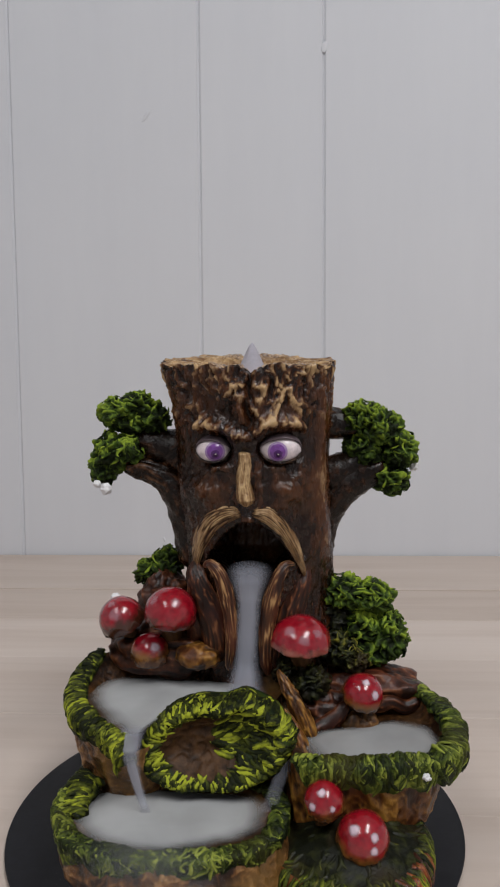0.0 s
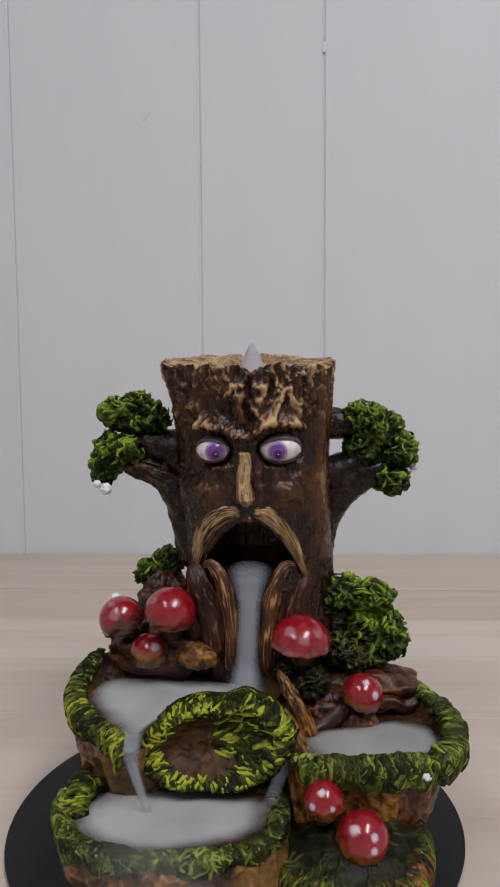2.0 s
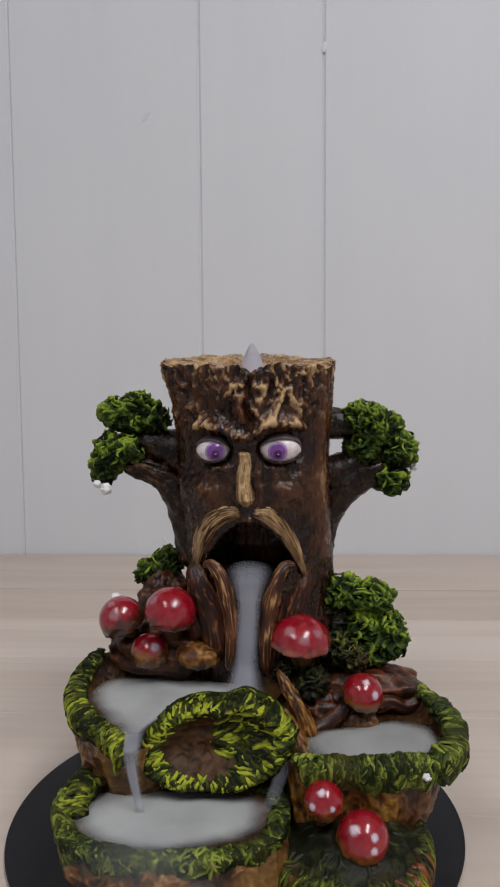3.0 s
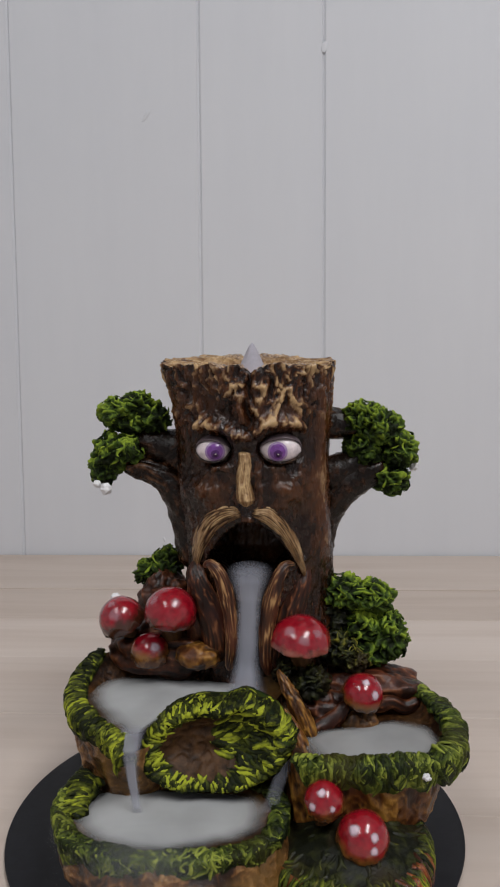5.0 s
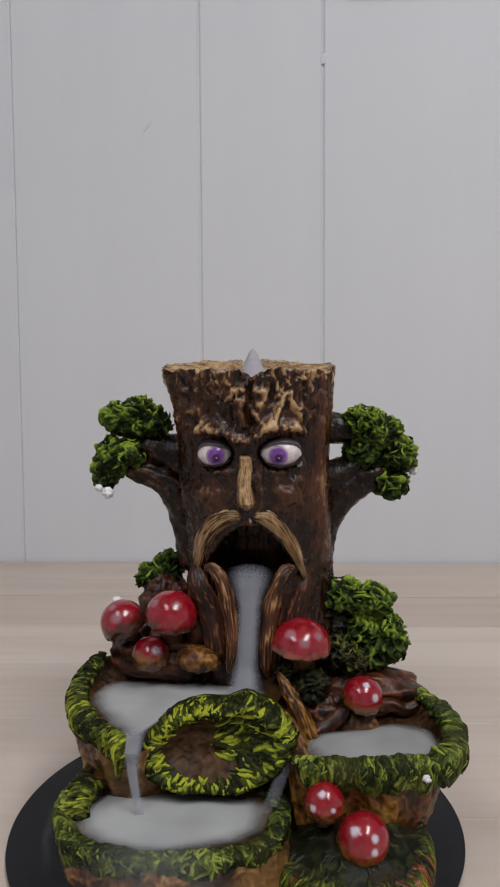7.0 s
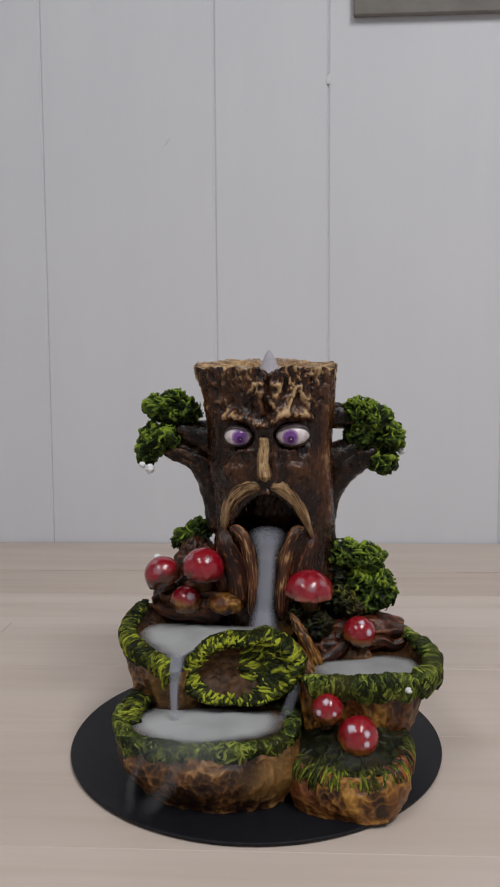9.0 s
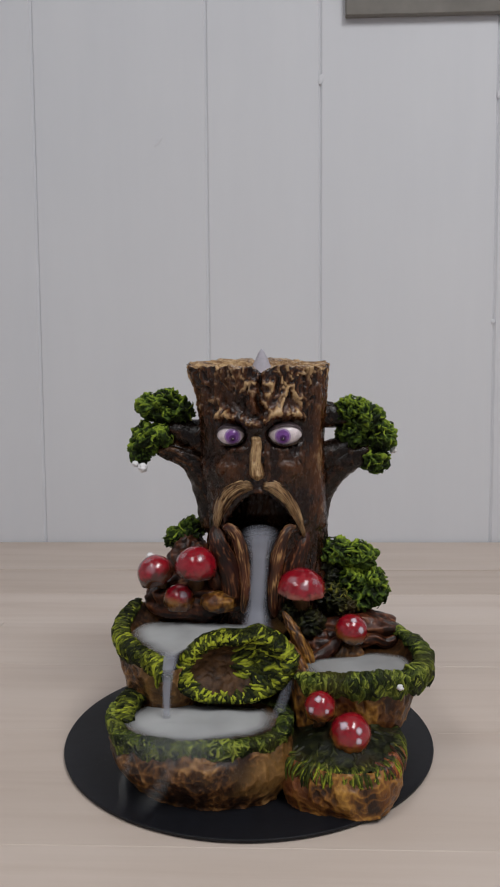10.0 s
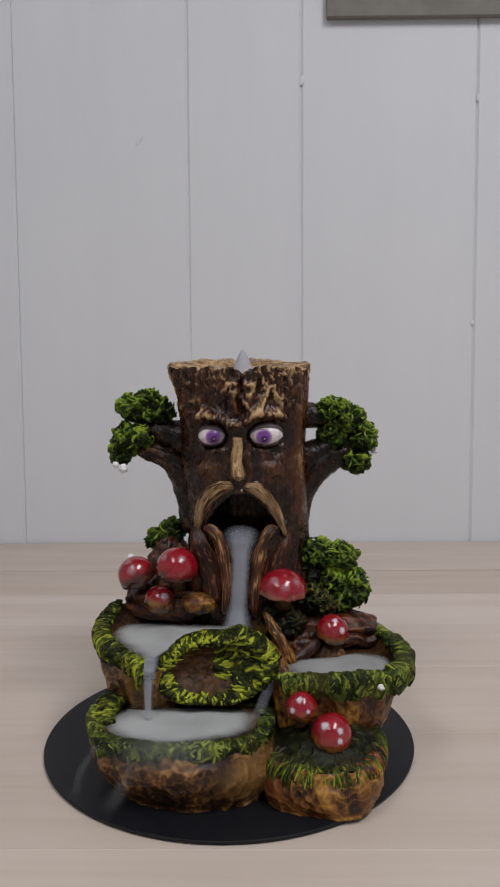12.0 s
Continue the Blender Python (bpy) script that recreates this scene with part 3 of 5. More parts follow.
def add_blade(mesh, path, side, lift, w, light):
    """A modelled stroke of moss: a tapered ridge along path, pale on its crest."""
    verts, vals, faces = mesh
    start, n = len(verts), len(path) - 1
    for j, p in enumerate(path):
        k = j / n
        ww = w * (0.25 + 0.95 * math.sin(math.pi * (0.12 + 0.86 * k)) ** 0.8)
        up = lift[j] * ww * 0.72
        verts.extend((p - side[j] * ww, p - side[j] * ww * 0.35 + up, p + side[j] * ww * 0.25 + up, p + side[j] * ww))
        c = light * (0.45 + 0.75 * k)
        vals.extend((0.12 + 0.25 * c, c, 0.8 * c, 0.12 + 0.25 * c))
    for j in range(n):
        for i in range(3):
            q = start + j * 4 + i
            faces.append((q, q + 1, q + 5, q + 4))


def strokes(mesh, surf, starts, rng, ref, w=(0.0006, 0.0011), bend=0.5, light=(0.35, 1.0), steps=5):
    """Strokes over surf(u, v); starts holds (u, v, du, dv) for each."""
    for u, v, du, dv in starts:
        path, b = [], rng.uniform(-bend, bend)
        for j in range(steps + 1):
            k = j / steps
            path.append(surf(u + du * k + b * dv * k * (1 - k) * 0.15, v + dv * k + b * du * k * (1 - k) * 0.15))
        if (path[-1] - path[0]).length < 1e-4:
            continue
        side, lift = [], []
        e = 0.004
        for j in range(steps + 1):
            k = j / steps
            uu, vv = u + du * k, v + dv * k
            nrm = (surf(uu + e, vv) - surf(uu - e, vv)).cross(surf(uu, vv + e) - surf(uu, vv - e))
            nrm = nrm.normalized() if nrm.length > 1e-12 else Vector((0, 0, 1))
            if nrm.dot(ref(path[j], uu)) < 0:
                nrm = -nrm
            t = (path[min(steps, j + 1)] - path[max(0, j - 1)]).normalized()
            side.append(t.cross(nrm).normalized())
            lift.append(nrm)
        add_blade(mesh, path, side, lift, rng.uniform(*w), rng.uniform(*light))


def finish(name, mesh, mat, parent, label, kind=""):
    return tagged(linked(name, mesh[0], mesh[2], mat, parent, label, {"ridge": mesh[1]}), kind=kind)


def base_grid(nu, nv, fn, wrap):
    verts, vals, faces = [], [], []
    for j in range(nv + 1):
        for i in range(nu if wrap else nu + 1):
            p, r = fn(i / nu, j / nv)
            verts.append(p), vals.append(r)
    w = nu if wrap else nu + 1
    for j in range(nv):
        for i in range(nu):
            k = (i + 1) % w
            faces.append((j * w + i, j * w + k, (j + 1) * w + k, (j + 1) * w + i))
    return verts, vals, faces


def pool_floor(name, loop, drop, mat, parent):
    P, _ = spline(loop, 80, True)
    c = sum(P, Vector()) / len(P)

    def fn(u, v):
        p = P[round(u * 80) % 80].lerp(c, v * 0.98)
        p.z -= drop * smooth(0, 0.3, v) - 0.0012 * noise.noise(p * 200)
        return p, 0.25 + 0.3 * noise.noise(p * 150)

    return grid(name, 80, 10, fn, mat, parent, wrap=True)


def mushroom(c, r, h, parent, mat, spots=(), lean=(0, 0), stem_r=0.4, foot=None, label="", skirt=0.1, curl=1.85, veil=0.9):
    """A glossy toadstool: a domed cap on a short stem, with painted spots and painted-on reflections (angle round,
    angle up, size).
    """
    c = Vector(c)
    turn = Euler((radians(lean[0]), radians(lean[1]), 0)).to_matrix()
    foot = Vector(foot) if foot else c + Vector((0, 0.003, -h * 1.6))

    def stem(u, v):
        a = 2 * math.pi * u
        p = foot.lerp(c + turn @ Vector((0, 0, -h * 0.35)), v)
        rr = r * stem_r * (1.25 - 0.45 * v)
        return p + Vector((math.cos(a) * rr, math.sin(a) * rr, 0)) * (1 + 0.12 * noise.noise((math.cos(a) * 3, math.sin(a) * 3, v * 3 + c.x * 99))), 0.5 + 0.4 * noise.noise((math.cos(a) * 4, math.sin(a) * 4, v))

    body = grid("mushroom", 20, 8, stem, M_STEM, parent, label, wrap=True)

    def surf(a, b):
        """Dome: b from 0 at the crown to 1 at the lip; beyond it the underside."""
        if b <= 1:
            e = b * curl
            x, z = math.sin(e), math.cos(e)
            k = 1 + 0.03 * noise.noise((math.cos(a) * x * 1.6, math.sin(a) * x * 1.6, z * 1.6 + c.x * 50)) + (0.035 * math.sin(a * 9 + 5 * noise.noise((math.cos(a), math.sin(a), c.x * 90))) * smooth(0.75, 1, b))
            return Vector((math.cos(a) * x * r * k, math.sin(a) * x * r * k, z * h * k))
        k = b - 1
        return Vector((math.cos(a) * r * 0.96 * (1 - 0.7 * k), math.sin(a) * r * 0.96 * (1 - 0.7 * k), h * (math.cos(curl) + 0.12 * k)))

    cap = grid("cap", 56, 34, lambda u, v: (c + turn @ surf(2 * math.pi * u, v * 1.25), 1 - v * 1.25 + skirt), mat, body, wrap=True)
    for sa, sb, sr in spots:
        def spot_glint(u, v, sa=sa, sb=sb, sr=sr):
            a = 2 * math.pi * u
            rad = v * sr * (1 + 0.25 * noise.noise((math.cos(a) * 1.5 + sa, math.sin(a) * 1.5, c.x * 40)))
            p = surf(radians(sa) + rad * math.cos(a) / max(0.3, math.sin(sb * curl)), sb + rad * math.sin(a) / curl)
            return c + turn @ (p * (1.012 + 0.012 * (1 - v * v))), veil * smooth(1.0, 0.3, v)
        grid("spot_glint", 16, 6, spot_glint, M_SPOT_GLINT, body, wrap=True, key="fade")
    return body


def eye(ex, ez, w, h, iris_x, iris_z, parent):
    y0 = front(ex, ez) + 0.0022
    depth = 0.0050

    def ball(u, v):
        a, b = 2 * math.pi * u, v * math.pi / 2
        return Vector((ex + w * math.sin(b) * math.cos(a), y0 - depth * math.cos(b), ez + h * math.sin(b) * math.sin(a))), 0.5

    body = grid("eye", 40, 14, ball, M_SCLERA, parent, "painted white eye with a violet iris", wrap=True)

    def disc(name, cx, cz, r, proud, mat):
        def fn(u, v):
            a = 2 * math.pi * u
            x, z = cx + r * v * math.cos(a), cz + r * v * math.sin(a)
            q = min(0.97, ((x - ex) / w) ** 2 + ((z - ez) / h) ** 2)
            return Vector((x, y0 - depth * math.sqrt(1 - q) - proud * (1 - 0.6 * v), z)), 0.5
        return grid(name, 32, 6, fn, mat, body, wrap=True)

    disc("iris_ring", iris_x, iris_z, 0.0043, 0.00016, M_IRISRIM)
    disc("iris", iris_x, iris_z, 0.0034, 0.00032, M_IRIS)
    disc("iris_core", iris_x + 0.0001, iris_z - 0.0005, 0.0022, 0.00042, M_IRISCORE)
    disc("pupil", iris_x + 0.0002, iris_z - 0.0011, 0.0011, 0.0006, M_PUPIL)
    disc("catchlight", iris_x + 0.0003, iris_z - 0.0010, 0.0004, 0.0009, M_SCLERA)

    # the upper lid hangs lower towards the nose
    inner = 1 if ex < 0 else -1

    def lid(u, v):
        t = (u * 2 - 1) * 0.999
        arc = math.sqrt(1 - t * t)
        edge = ez + h * (0.78 * arc - 0.20 * t * inner * arc)
        top = ez + h * 1.14 * arc + 0.0006
        z = edge + (top - edge) * min(1.0, v * 1.2)
        k = math.sqrt(max(0.0, 1 - min(1.0, t * t + ((z - ez) / (h * 1.15)) ** 2)))
        y = y0 - depth * 1.05 * k - 0.0009 * math.sin(math.pi * min(1, v + 0.2))
        return Vector((ex + t * w * 1.04, y + (0.0012 if v == 0 else 0), z)), 0.3 + 0.4 * noise.noise((t * 5, v * 3, ex * 90))

    grid("upper_lid", 32, 10, lid, M_LID, body)
    pts = []
    for k in range(9):
        t = -1 + k / 4
        pts.append((ex + t * w * 1.02, y0 - depth * 0.62 * math.sqrt(max(0.05, 1 - t * t * 0.8)) - 0.0004, ez - h * 0.95 * math.sqrt(max(0.02, 1 - t * t)) + 0.0003))
    tube("lower_lid", pts, [0.0004, 0.0005, 0.0005, 0.0005, 0.0004], M_LIMB, body, n=28, m=10, fibre=0.0003)


def incense_burner():
    b = empty("incense_burner", 0, 0, BASE)
    tagged(b, "glazed resin incense burner, tree stump with face, moss and toadstools", "incense burner")
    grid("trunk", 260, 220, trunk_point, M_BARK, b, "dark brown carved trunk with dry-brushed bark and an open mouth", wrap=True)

    eye(*EYES[0], -0.0078, 0.1684, b)
    eye(*EYES[1], 0.0192, 0.1684, b)

    # nose
    def nose(u, v):
        a = math.pi * (u * 1.2 - 0.1)
        z = 0.1690 - 0.0242 * v
        w = lerp_rows([(0, 0.0022), (0.06, 0.0028), (0.6, 0.0034), (0.84, 0.0042), (0.94, 0.0036), (1, 0.0014)], v)
        d = lerp_rows([(0, -0.0020), (0.05, 0.0034), (0.6, 0.0058), (0.88, 0.0074), (1, 0.0030)], v)
        f = crest(noise.noise((a * 3.6, v * 3.0, 5)), 0.4)
        g = crest(noise.noise((a * 9, v * 9, 2)), 0.3)
        x = 0.0048 + 0.0006 * smooth(0.7, 1, v) + 0.0003 * math.sin(v * 9) + math.cos(a) * w * (1 + 0.10 * noise.noise((a, v * 6, 3)))
        return Vector((x, front(0.0053, z) + 0.0012 - math.sin(a) * (d + 0.0006 * f - 0.0005 * g), z)), 0.16 + 0.42 * f + 0.40 * math.sin(a) - 0.25 * g
    grid("nose", 40, 70, nose, M_CREAM, b, "straight cream-coloured wooden nose")

    # moustache halves: flat bands of strands that sweep from the nose to the corners of the mouth
    for outer, inner, sd in (
            (((0.0036, 0.1440), (-0.0043, 0.1448), (-0.0110, 0.1420), (-0.0160, 0.1370), (-0.0192, 0.1287), (-0.0204, 0.1187), (-0.0190, 0.1105)),
             ((0.0048, 0.1405), (0.0000, 0.1382), (-0.0045, 0.1352), (-0.0085, 0.1318), (-0.0131, 0.1245), (-0.0155, 0.1180), (-0.0172, 0.1100)), 1.0),
            (((0.0074, 0.1440), (0.0150, 0.1450), (0.0195, 0.1420), (0.0238, 0.1370), (0.0284, 0.1285), (0.0310, 0.1187), (0.0322, 0.1105)),
             ((0.0070, 0.1405), (0.0125, 0.1376), (0.0165, 0.1346), (0.0200, 0.1308), (0.0246, 0.1236), (0.0281, 0.1172), (0.0312, 0.1100)), 2.0)):
        A, _ = spline([(x, 0, z) for x, z in outer], 90)
        B, _ = spline([(x, 0, z) for x, z in inner], 90)

        def hair(u, v, A=A, B=B, sd=sd):
            i = round(v * 90)
            p = B[i].lerp(A[i], u)
            s2 = u * 2 - 1
            bulge = max(0.0, 1 - s2 * s2) ** 0.5
            lines = noise.noise((u * 7.5 + 1.2 * noise.noise((v * 3, sd, 1)), v * 2.4, sd * 5))
            groove = crest(lines, 0.16)
            fibre = noise.noise((u * 26, v * 6, sd * 9))
            p.y = front(p.x, p.z) + 0.0012 - (0.0034 + 0.0012 * (1 - u)) * bulge * smooth(0, 0.06, v) * smooth(1, 0.88, v) + 0.0011 * groove - 0.0004 * fibre
            p.z += 0.0004 * noise.noise((v * 18, u * 2, sd)) * (1 - bulge)
            return p, 0.56 + 0.30 * noise.noise((v * 5, u * 3, sd)) + 0.30 * fibre - 0.62 * groove - 0.25 * smooth(0.75, 1, v)
        grid("moustache", 48, 90, hair, M_CREAM, b, "curved cream-brown carved moustache half")

    # lips that flank the outpouring smoke, and the folds of bark outside them
    fy = -0.0050
    lip = "rolled brown lip of bark"
    tube("lip", [(-0.0135, fy + 0.004, 0.1178), (-0.0100, fy + 0.001, 0.1196), (-0.0062, fy - 0.001, 0.1160), (-0.0034, fy - 0.0015, 0.1080), (-0.0014, fy - 0.001, 0.0945), (-0.0010, fy - 0.001, 0.0820), (-0.0026, fy + 0.001, 0.0720)],
         [0.0014, 0.0026, 0.0032, 0.0028, 0.0025, 0.0024, 0.0018], M_LIP, b, lip, n=110, m=44, fibre=0.0006, lines=5.0, flat=0.8)
    tube("lip", [(0.0262, fy + 0.004, 0.1190), (0.0228, fy + 0.001, 0.1190), (0.0198, fy - 0.001, 0.1150), (0.0172, fy - 0.0015, 0.1075), (0.0146, fy - 0.001, 0.0945), (0.0138, fy - 0.001, 0.0820), (0.0145, fy + 0.001, 0.0700)],
         [0.0014, 0.0028, 0.0034, 0.0034, 0.0031, 0.0028, 0.0020], M_LIP, b, lip, n=110, m=44, fibre=0.0006, lines=5.0, flat=0.8)
    fold = "reddish brown fold of bark beside the mouth"
    tube("fold", [(-0.0186, 0.0090, 0.1180), (-0.0166, 0.0045, 0.1090), (-0.0110, 0.0025, 0.0960), (-0.0078, 0.0020, 0.0830), (-0.0090, 0.0030, 0.0700)], [0.0030, 0.0050, 0.0062, 0.0062, 0.0050], M_ROOT, b, fold, n=90, m=56, fibre=0.0006, flat=0.5, lines=6.0)
    mound("bark_swelling", (-0.0150, 0.0130, 0.0920), (0.0085, 0.0080, 0.0250), M_ROOT, b, "reddish brown swelling of bark", n=80, stretch=(300, 300, 45), depth=0.0010, seed=8, shape=0.12)
    tube("fold", [(0.0312, 0.0090, 0.1180), (0.0294, 0.0045, 0.1090), (0.0246, 0.0025, 0.0960), (0.0212, 0.0020, 0.0830), (0.0205, 0.0030, 0.0690)], [0.0028, 0.0048, 0.0060, 0.0062, 0.0056], M_ROOT, b, fold, n=90, m=56, fibre=0.0006, flat=0.5, lines=6.0)
    mound("bark_swelling", (0.0275, 0.0130, 0.0900), (0.0085, 0.0080, 0.0270), M_ROOT, b, "reddish brown swelling of bark", n=80, stretch=(300, 300, 45), depth=0.0010, seed=9, shape=0.12)

    # limbs
    bent, short = "dark glossy bent limb", "dark glossy short limb"
    tube("limb", [(-0.0187, 0.031, 0.1080), (-0.0214, 0.031, 0.1210), (-0.0250, 0.031, 0.1380), (-0.0318, 0.030, 0.1508), (-0.0432, 0.028, 0.1572), (-0.0540, 0.026, 0.1585)], [0.0080, 0.0082, 0.0085, 0.0076, 0.0052, 0.0044], M_LIMB, b, bent, n=60, m=32)
    tube("limb", [(-0.022, 0.036, 0.1620), (-0.034, 0.034, 0.1670), (-0.050, 0.032, 0.1715)], [0.0130, 0.0085, 0.006], M_LIMB, b, short, n=36, m=24)
    tube("limb", [(0.0370, 0.034, 0.1000), (0.0388, 0.035, 0.1180), (0.0405, 0.035, 0.1320), (0.0470, 0.035, 0.1440), (0.0590, 0.034, 0.1532), (0.0720, 0.032, 0.1580)], [0.0070, 0.0068, 0.0080, 0.0090, 0.0076, 0.0060], M_LIMB, b, bent, n=60, m=32, rel=0.5)
    tube("limb", [(0.0400, 0.036, 0.1510), (0.0500, 0.036, 0.1552), (0.0640, 0.035, 0.1610)], [0.0105, 0.0088, 0.0070], M_LIMB, b, short, n=36, m=24, rel=0.5)
    tube("limb", [(0.040, 0.037, 0.1790), (0.050, 0.037, 0.1775), (0.060, 0.036, 0.1785)], [0.0085, 0.0070, 0.0070], M_LIMB, b, short, n=36, m=24)

    # foliage
    fol = "modelled green foliage with winding lime ridges"
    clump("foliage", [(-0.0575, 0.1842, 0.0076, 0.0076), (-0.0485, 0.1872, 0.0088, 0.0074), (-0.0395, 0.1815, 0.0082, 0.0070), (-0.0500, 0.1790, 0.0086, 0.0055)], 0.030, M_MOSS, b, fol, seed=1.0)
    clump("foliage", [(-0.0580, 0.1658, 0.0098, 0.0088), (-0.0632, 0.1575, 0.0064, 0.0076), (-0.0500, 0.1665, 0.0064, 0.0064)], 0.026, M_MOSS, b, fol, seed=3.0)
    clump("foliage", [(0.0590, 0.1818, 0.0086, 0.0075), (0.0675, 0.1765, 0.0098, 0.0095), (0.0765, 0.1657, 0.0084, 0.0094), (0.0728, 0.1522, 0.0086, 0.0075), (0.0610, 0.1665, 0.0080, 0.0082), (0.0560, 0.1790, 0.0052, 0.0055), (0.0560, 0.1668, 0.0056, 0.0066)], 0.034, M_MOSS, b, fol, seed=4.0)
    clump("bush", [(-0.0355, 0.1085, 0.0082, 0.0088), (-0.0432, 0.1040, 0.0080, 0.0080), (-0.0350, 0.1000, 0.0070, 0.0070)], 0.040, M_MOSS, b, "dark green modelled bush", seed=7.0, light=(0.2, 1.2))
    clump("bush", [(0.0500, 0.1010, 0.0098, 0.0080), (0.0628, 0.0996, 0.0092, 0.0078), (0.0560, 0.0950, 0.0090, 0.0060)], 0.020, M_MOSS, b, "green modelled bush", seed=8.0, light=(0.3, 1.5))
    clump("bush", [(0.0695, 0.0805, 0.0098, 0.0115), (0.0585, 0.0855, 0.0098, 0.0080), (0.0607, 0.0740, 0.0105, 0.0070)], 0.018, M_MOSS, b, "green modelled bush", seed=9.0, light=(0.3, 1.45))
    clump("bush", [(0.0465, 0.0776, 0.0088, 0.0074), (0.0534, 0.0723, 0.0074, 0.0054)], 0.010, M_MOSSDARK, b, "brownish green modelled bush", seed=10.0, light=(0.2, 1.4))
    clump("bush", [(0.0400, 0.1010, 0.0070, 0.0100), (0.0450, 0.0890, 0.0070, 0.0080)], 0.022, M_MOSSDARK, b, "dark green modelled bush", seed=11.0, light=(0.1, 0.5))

    # body of earth that carries it all
    mound("earth", (0.008, 0.030, 0.030), (0.070, 0.045, 0.040), M_STONE, b, "brown modelled earth", n=110)
    mound("earth", (-0.033, 0.016, 0.074), (0.026, 0.014, 0.014), M_ROOT, b, "reddish brown root", n=90, seed=2, depth=0.0010, stretch=(90, 160, 260))
    mound("earth", (-0.0350, 0.030, 0.0920), (0.0130, 0.0120, 0.0150), M_ROOT, b, "reddish brown root under the bush", n=70, seed=12, depth=0.002)
    mound("earth", (-0.0160, 0.0010, 0.0768), (0.0110, 0.0075, 0.0058), M_OCHRE, b, "ochre root knob", n=60, seed=3, depth=0.0006, shape=0.14)
    mound("earth", (0.060, 0.012, 0.0590), (0.026, 0.014, 0.0100), M_ROOT, b, "reddish brown root", n=90, seed=4, depth=0.0010, stretch=(110, 160, 240))
    clump("moss_patch", [(0.0215, 0.0720, 0.0050, 0.0060), (0.0330, 0.0675, 0.0085, 0.0075), (0.0270, 0.0655, 0.0055, 0.0060)], -0.004, M_MOSSDARK, b, "brownish moss on the root", seed=15.0, light=(0.15, 0.9), n=70)
    mound("earth", (0.0370, -0.004, 0.0545), (0.013, 0.010, 0.0090), M_ROOT, b, "reddish brown root", n=70, seed=5, depth=0.0010)
    mound("earth", (0.0535, -0.0085, 0.0515), (0.0090, 0.0065, 0.0062), M_STONE, b, "brown knob under the toadstool", n=50, seed=16, depth=0.0005, shape=0.12)
    root = "smooth reddish brown root beside the pool"
    tube("root", [(0.0190, -0.0120, 0.0760), (0.0225, -0.0150, 0.0700), (0.0268, -0.0180, 0.0630), (0.0306, -0.0200, 0.0555), (0.0340, -0.0230, 0.0500)], [0.0008, 0.0024, 0.0036, 0.0036, 0.0022], M_OCHRE, b, "brown root winding down to the pool", n=80, m=40, fibre=0.0008, lines=5.0)
    tube("root", [(0.0215, -0.0240, 0.0640), (0.0250, -0.0270, 0.0570), (0.0280, -0.0300, 0.0500), (0.0290, -0.0340, 0.0430)], [0.0008, 0.0028, 0.0038, 0.0034], M_OCHRE, b, "brown root winding down to the pool", n=80, m=40, fibre=0.0008, lines=5.0)
    tube("root", [(0.0325, -0.0170, 0.0505), (0.0385, -0.0135, 0.0525), (0.0445, -0.0120, 0.0560), (0.0485, -0.0100, 0.0610)], [0.0030, 0.0034, 0.0032, 0.0024], M_ROOT, b, root, n=50, m=20, fibre=0.0007)
    tube("root", [(0.0560, -0.0020, 0.0560), (0.0630, -0.0015, 0.0560), (0.0690, -0.0010, 0.0575), (0.0750, -0.0005, 0.0550), (0.0820, 0.0010, 0.0575)], [0.0030, 0.0030, 0.0028, 0.0026, 0.0020], M_ROOT, b, root, n=60, m=20, fibre=0.0007)
    tube("root", [(0.0680, 0.0000, 0.0570), (0.0700, 0.0020, 0.0610), (0.0685, 0.0060, 0.0660)], [0.0024, 0.0024, 0.0020], M_ROOT, b, root, n=40, m=18, fibre=0.0006)

    # lower basin
    low_rim = [(-0.0640, -0.0500, 0.034), (-0.0630, -0.0340, 0.036), (-0.0540, -0.0225, 0.038), (-0.030, -0.022, 0.036), (0.0, -0.026, 0.034), (0.0165, -0.034, 0.034),
               (0.0195, -0.050, 0.034), (0.0150, -0.0620, 0.033), (0.001, -0.0710, 0.0325), (-0.0280, -0.0735, 0.0325), (-0.0540, -0.0660, 0.0325)]
    low_foot = [(-0.0560, -0.0480, BASE), (-0.056, -0.034, BASE), (-0.050, -0.022, BASE), (-0.03, -0.02, BASE), (0.0, -0.024, BASE), (0.013, -0.034, BASE),
                (0.017, -0.050, BASE), (0.0140, -0.0645, BASE), (-0.003, -0.0740, BASE), (-0.0270, -0.0740, BASE), (-0.0445, -0.0640, BASE)]
    wall_loft("basin_wall", low_rim, low_foot, M_STONE, b, "brown earthen basin wall", bulge=0.0058)
    moss_rim("moss_rim", low_rim, M_MOSSGREEN, b, "hanging green moss along the basin lip", closed=True, w=0.0036, h=0.0010, hang=0.0095, seed=1.0)
    moss_rim("moss_bank", [(-0.0600, -0.0520, 0.0325), (-0.0600, -0.0420, 0.0350), (-0.0570, -0.0320, 0.0380), (-0.0500, -0.0265, 0.0395), (-0.0430, -0.0260, 0.0390)], M_MOSSLIME, b, "lime moss bank behind the lower pool", w=0.0065, h=0.0030, hang=0.009, seed=21.0, centre=(-0.03, -0.05, 0.03), n=80)
    pool_floor("basin_floor", low_rim, 0.006, M_STONE, b)

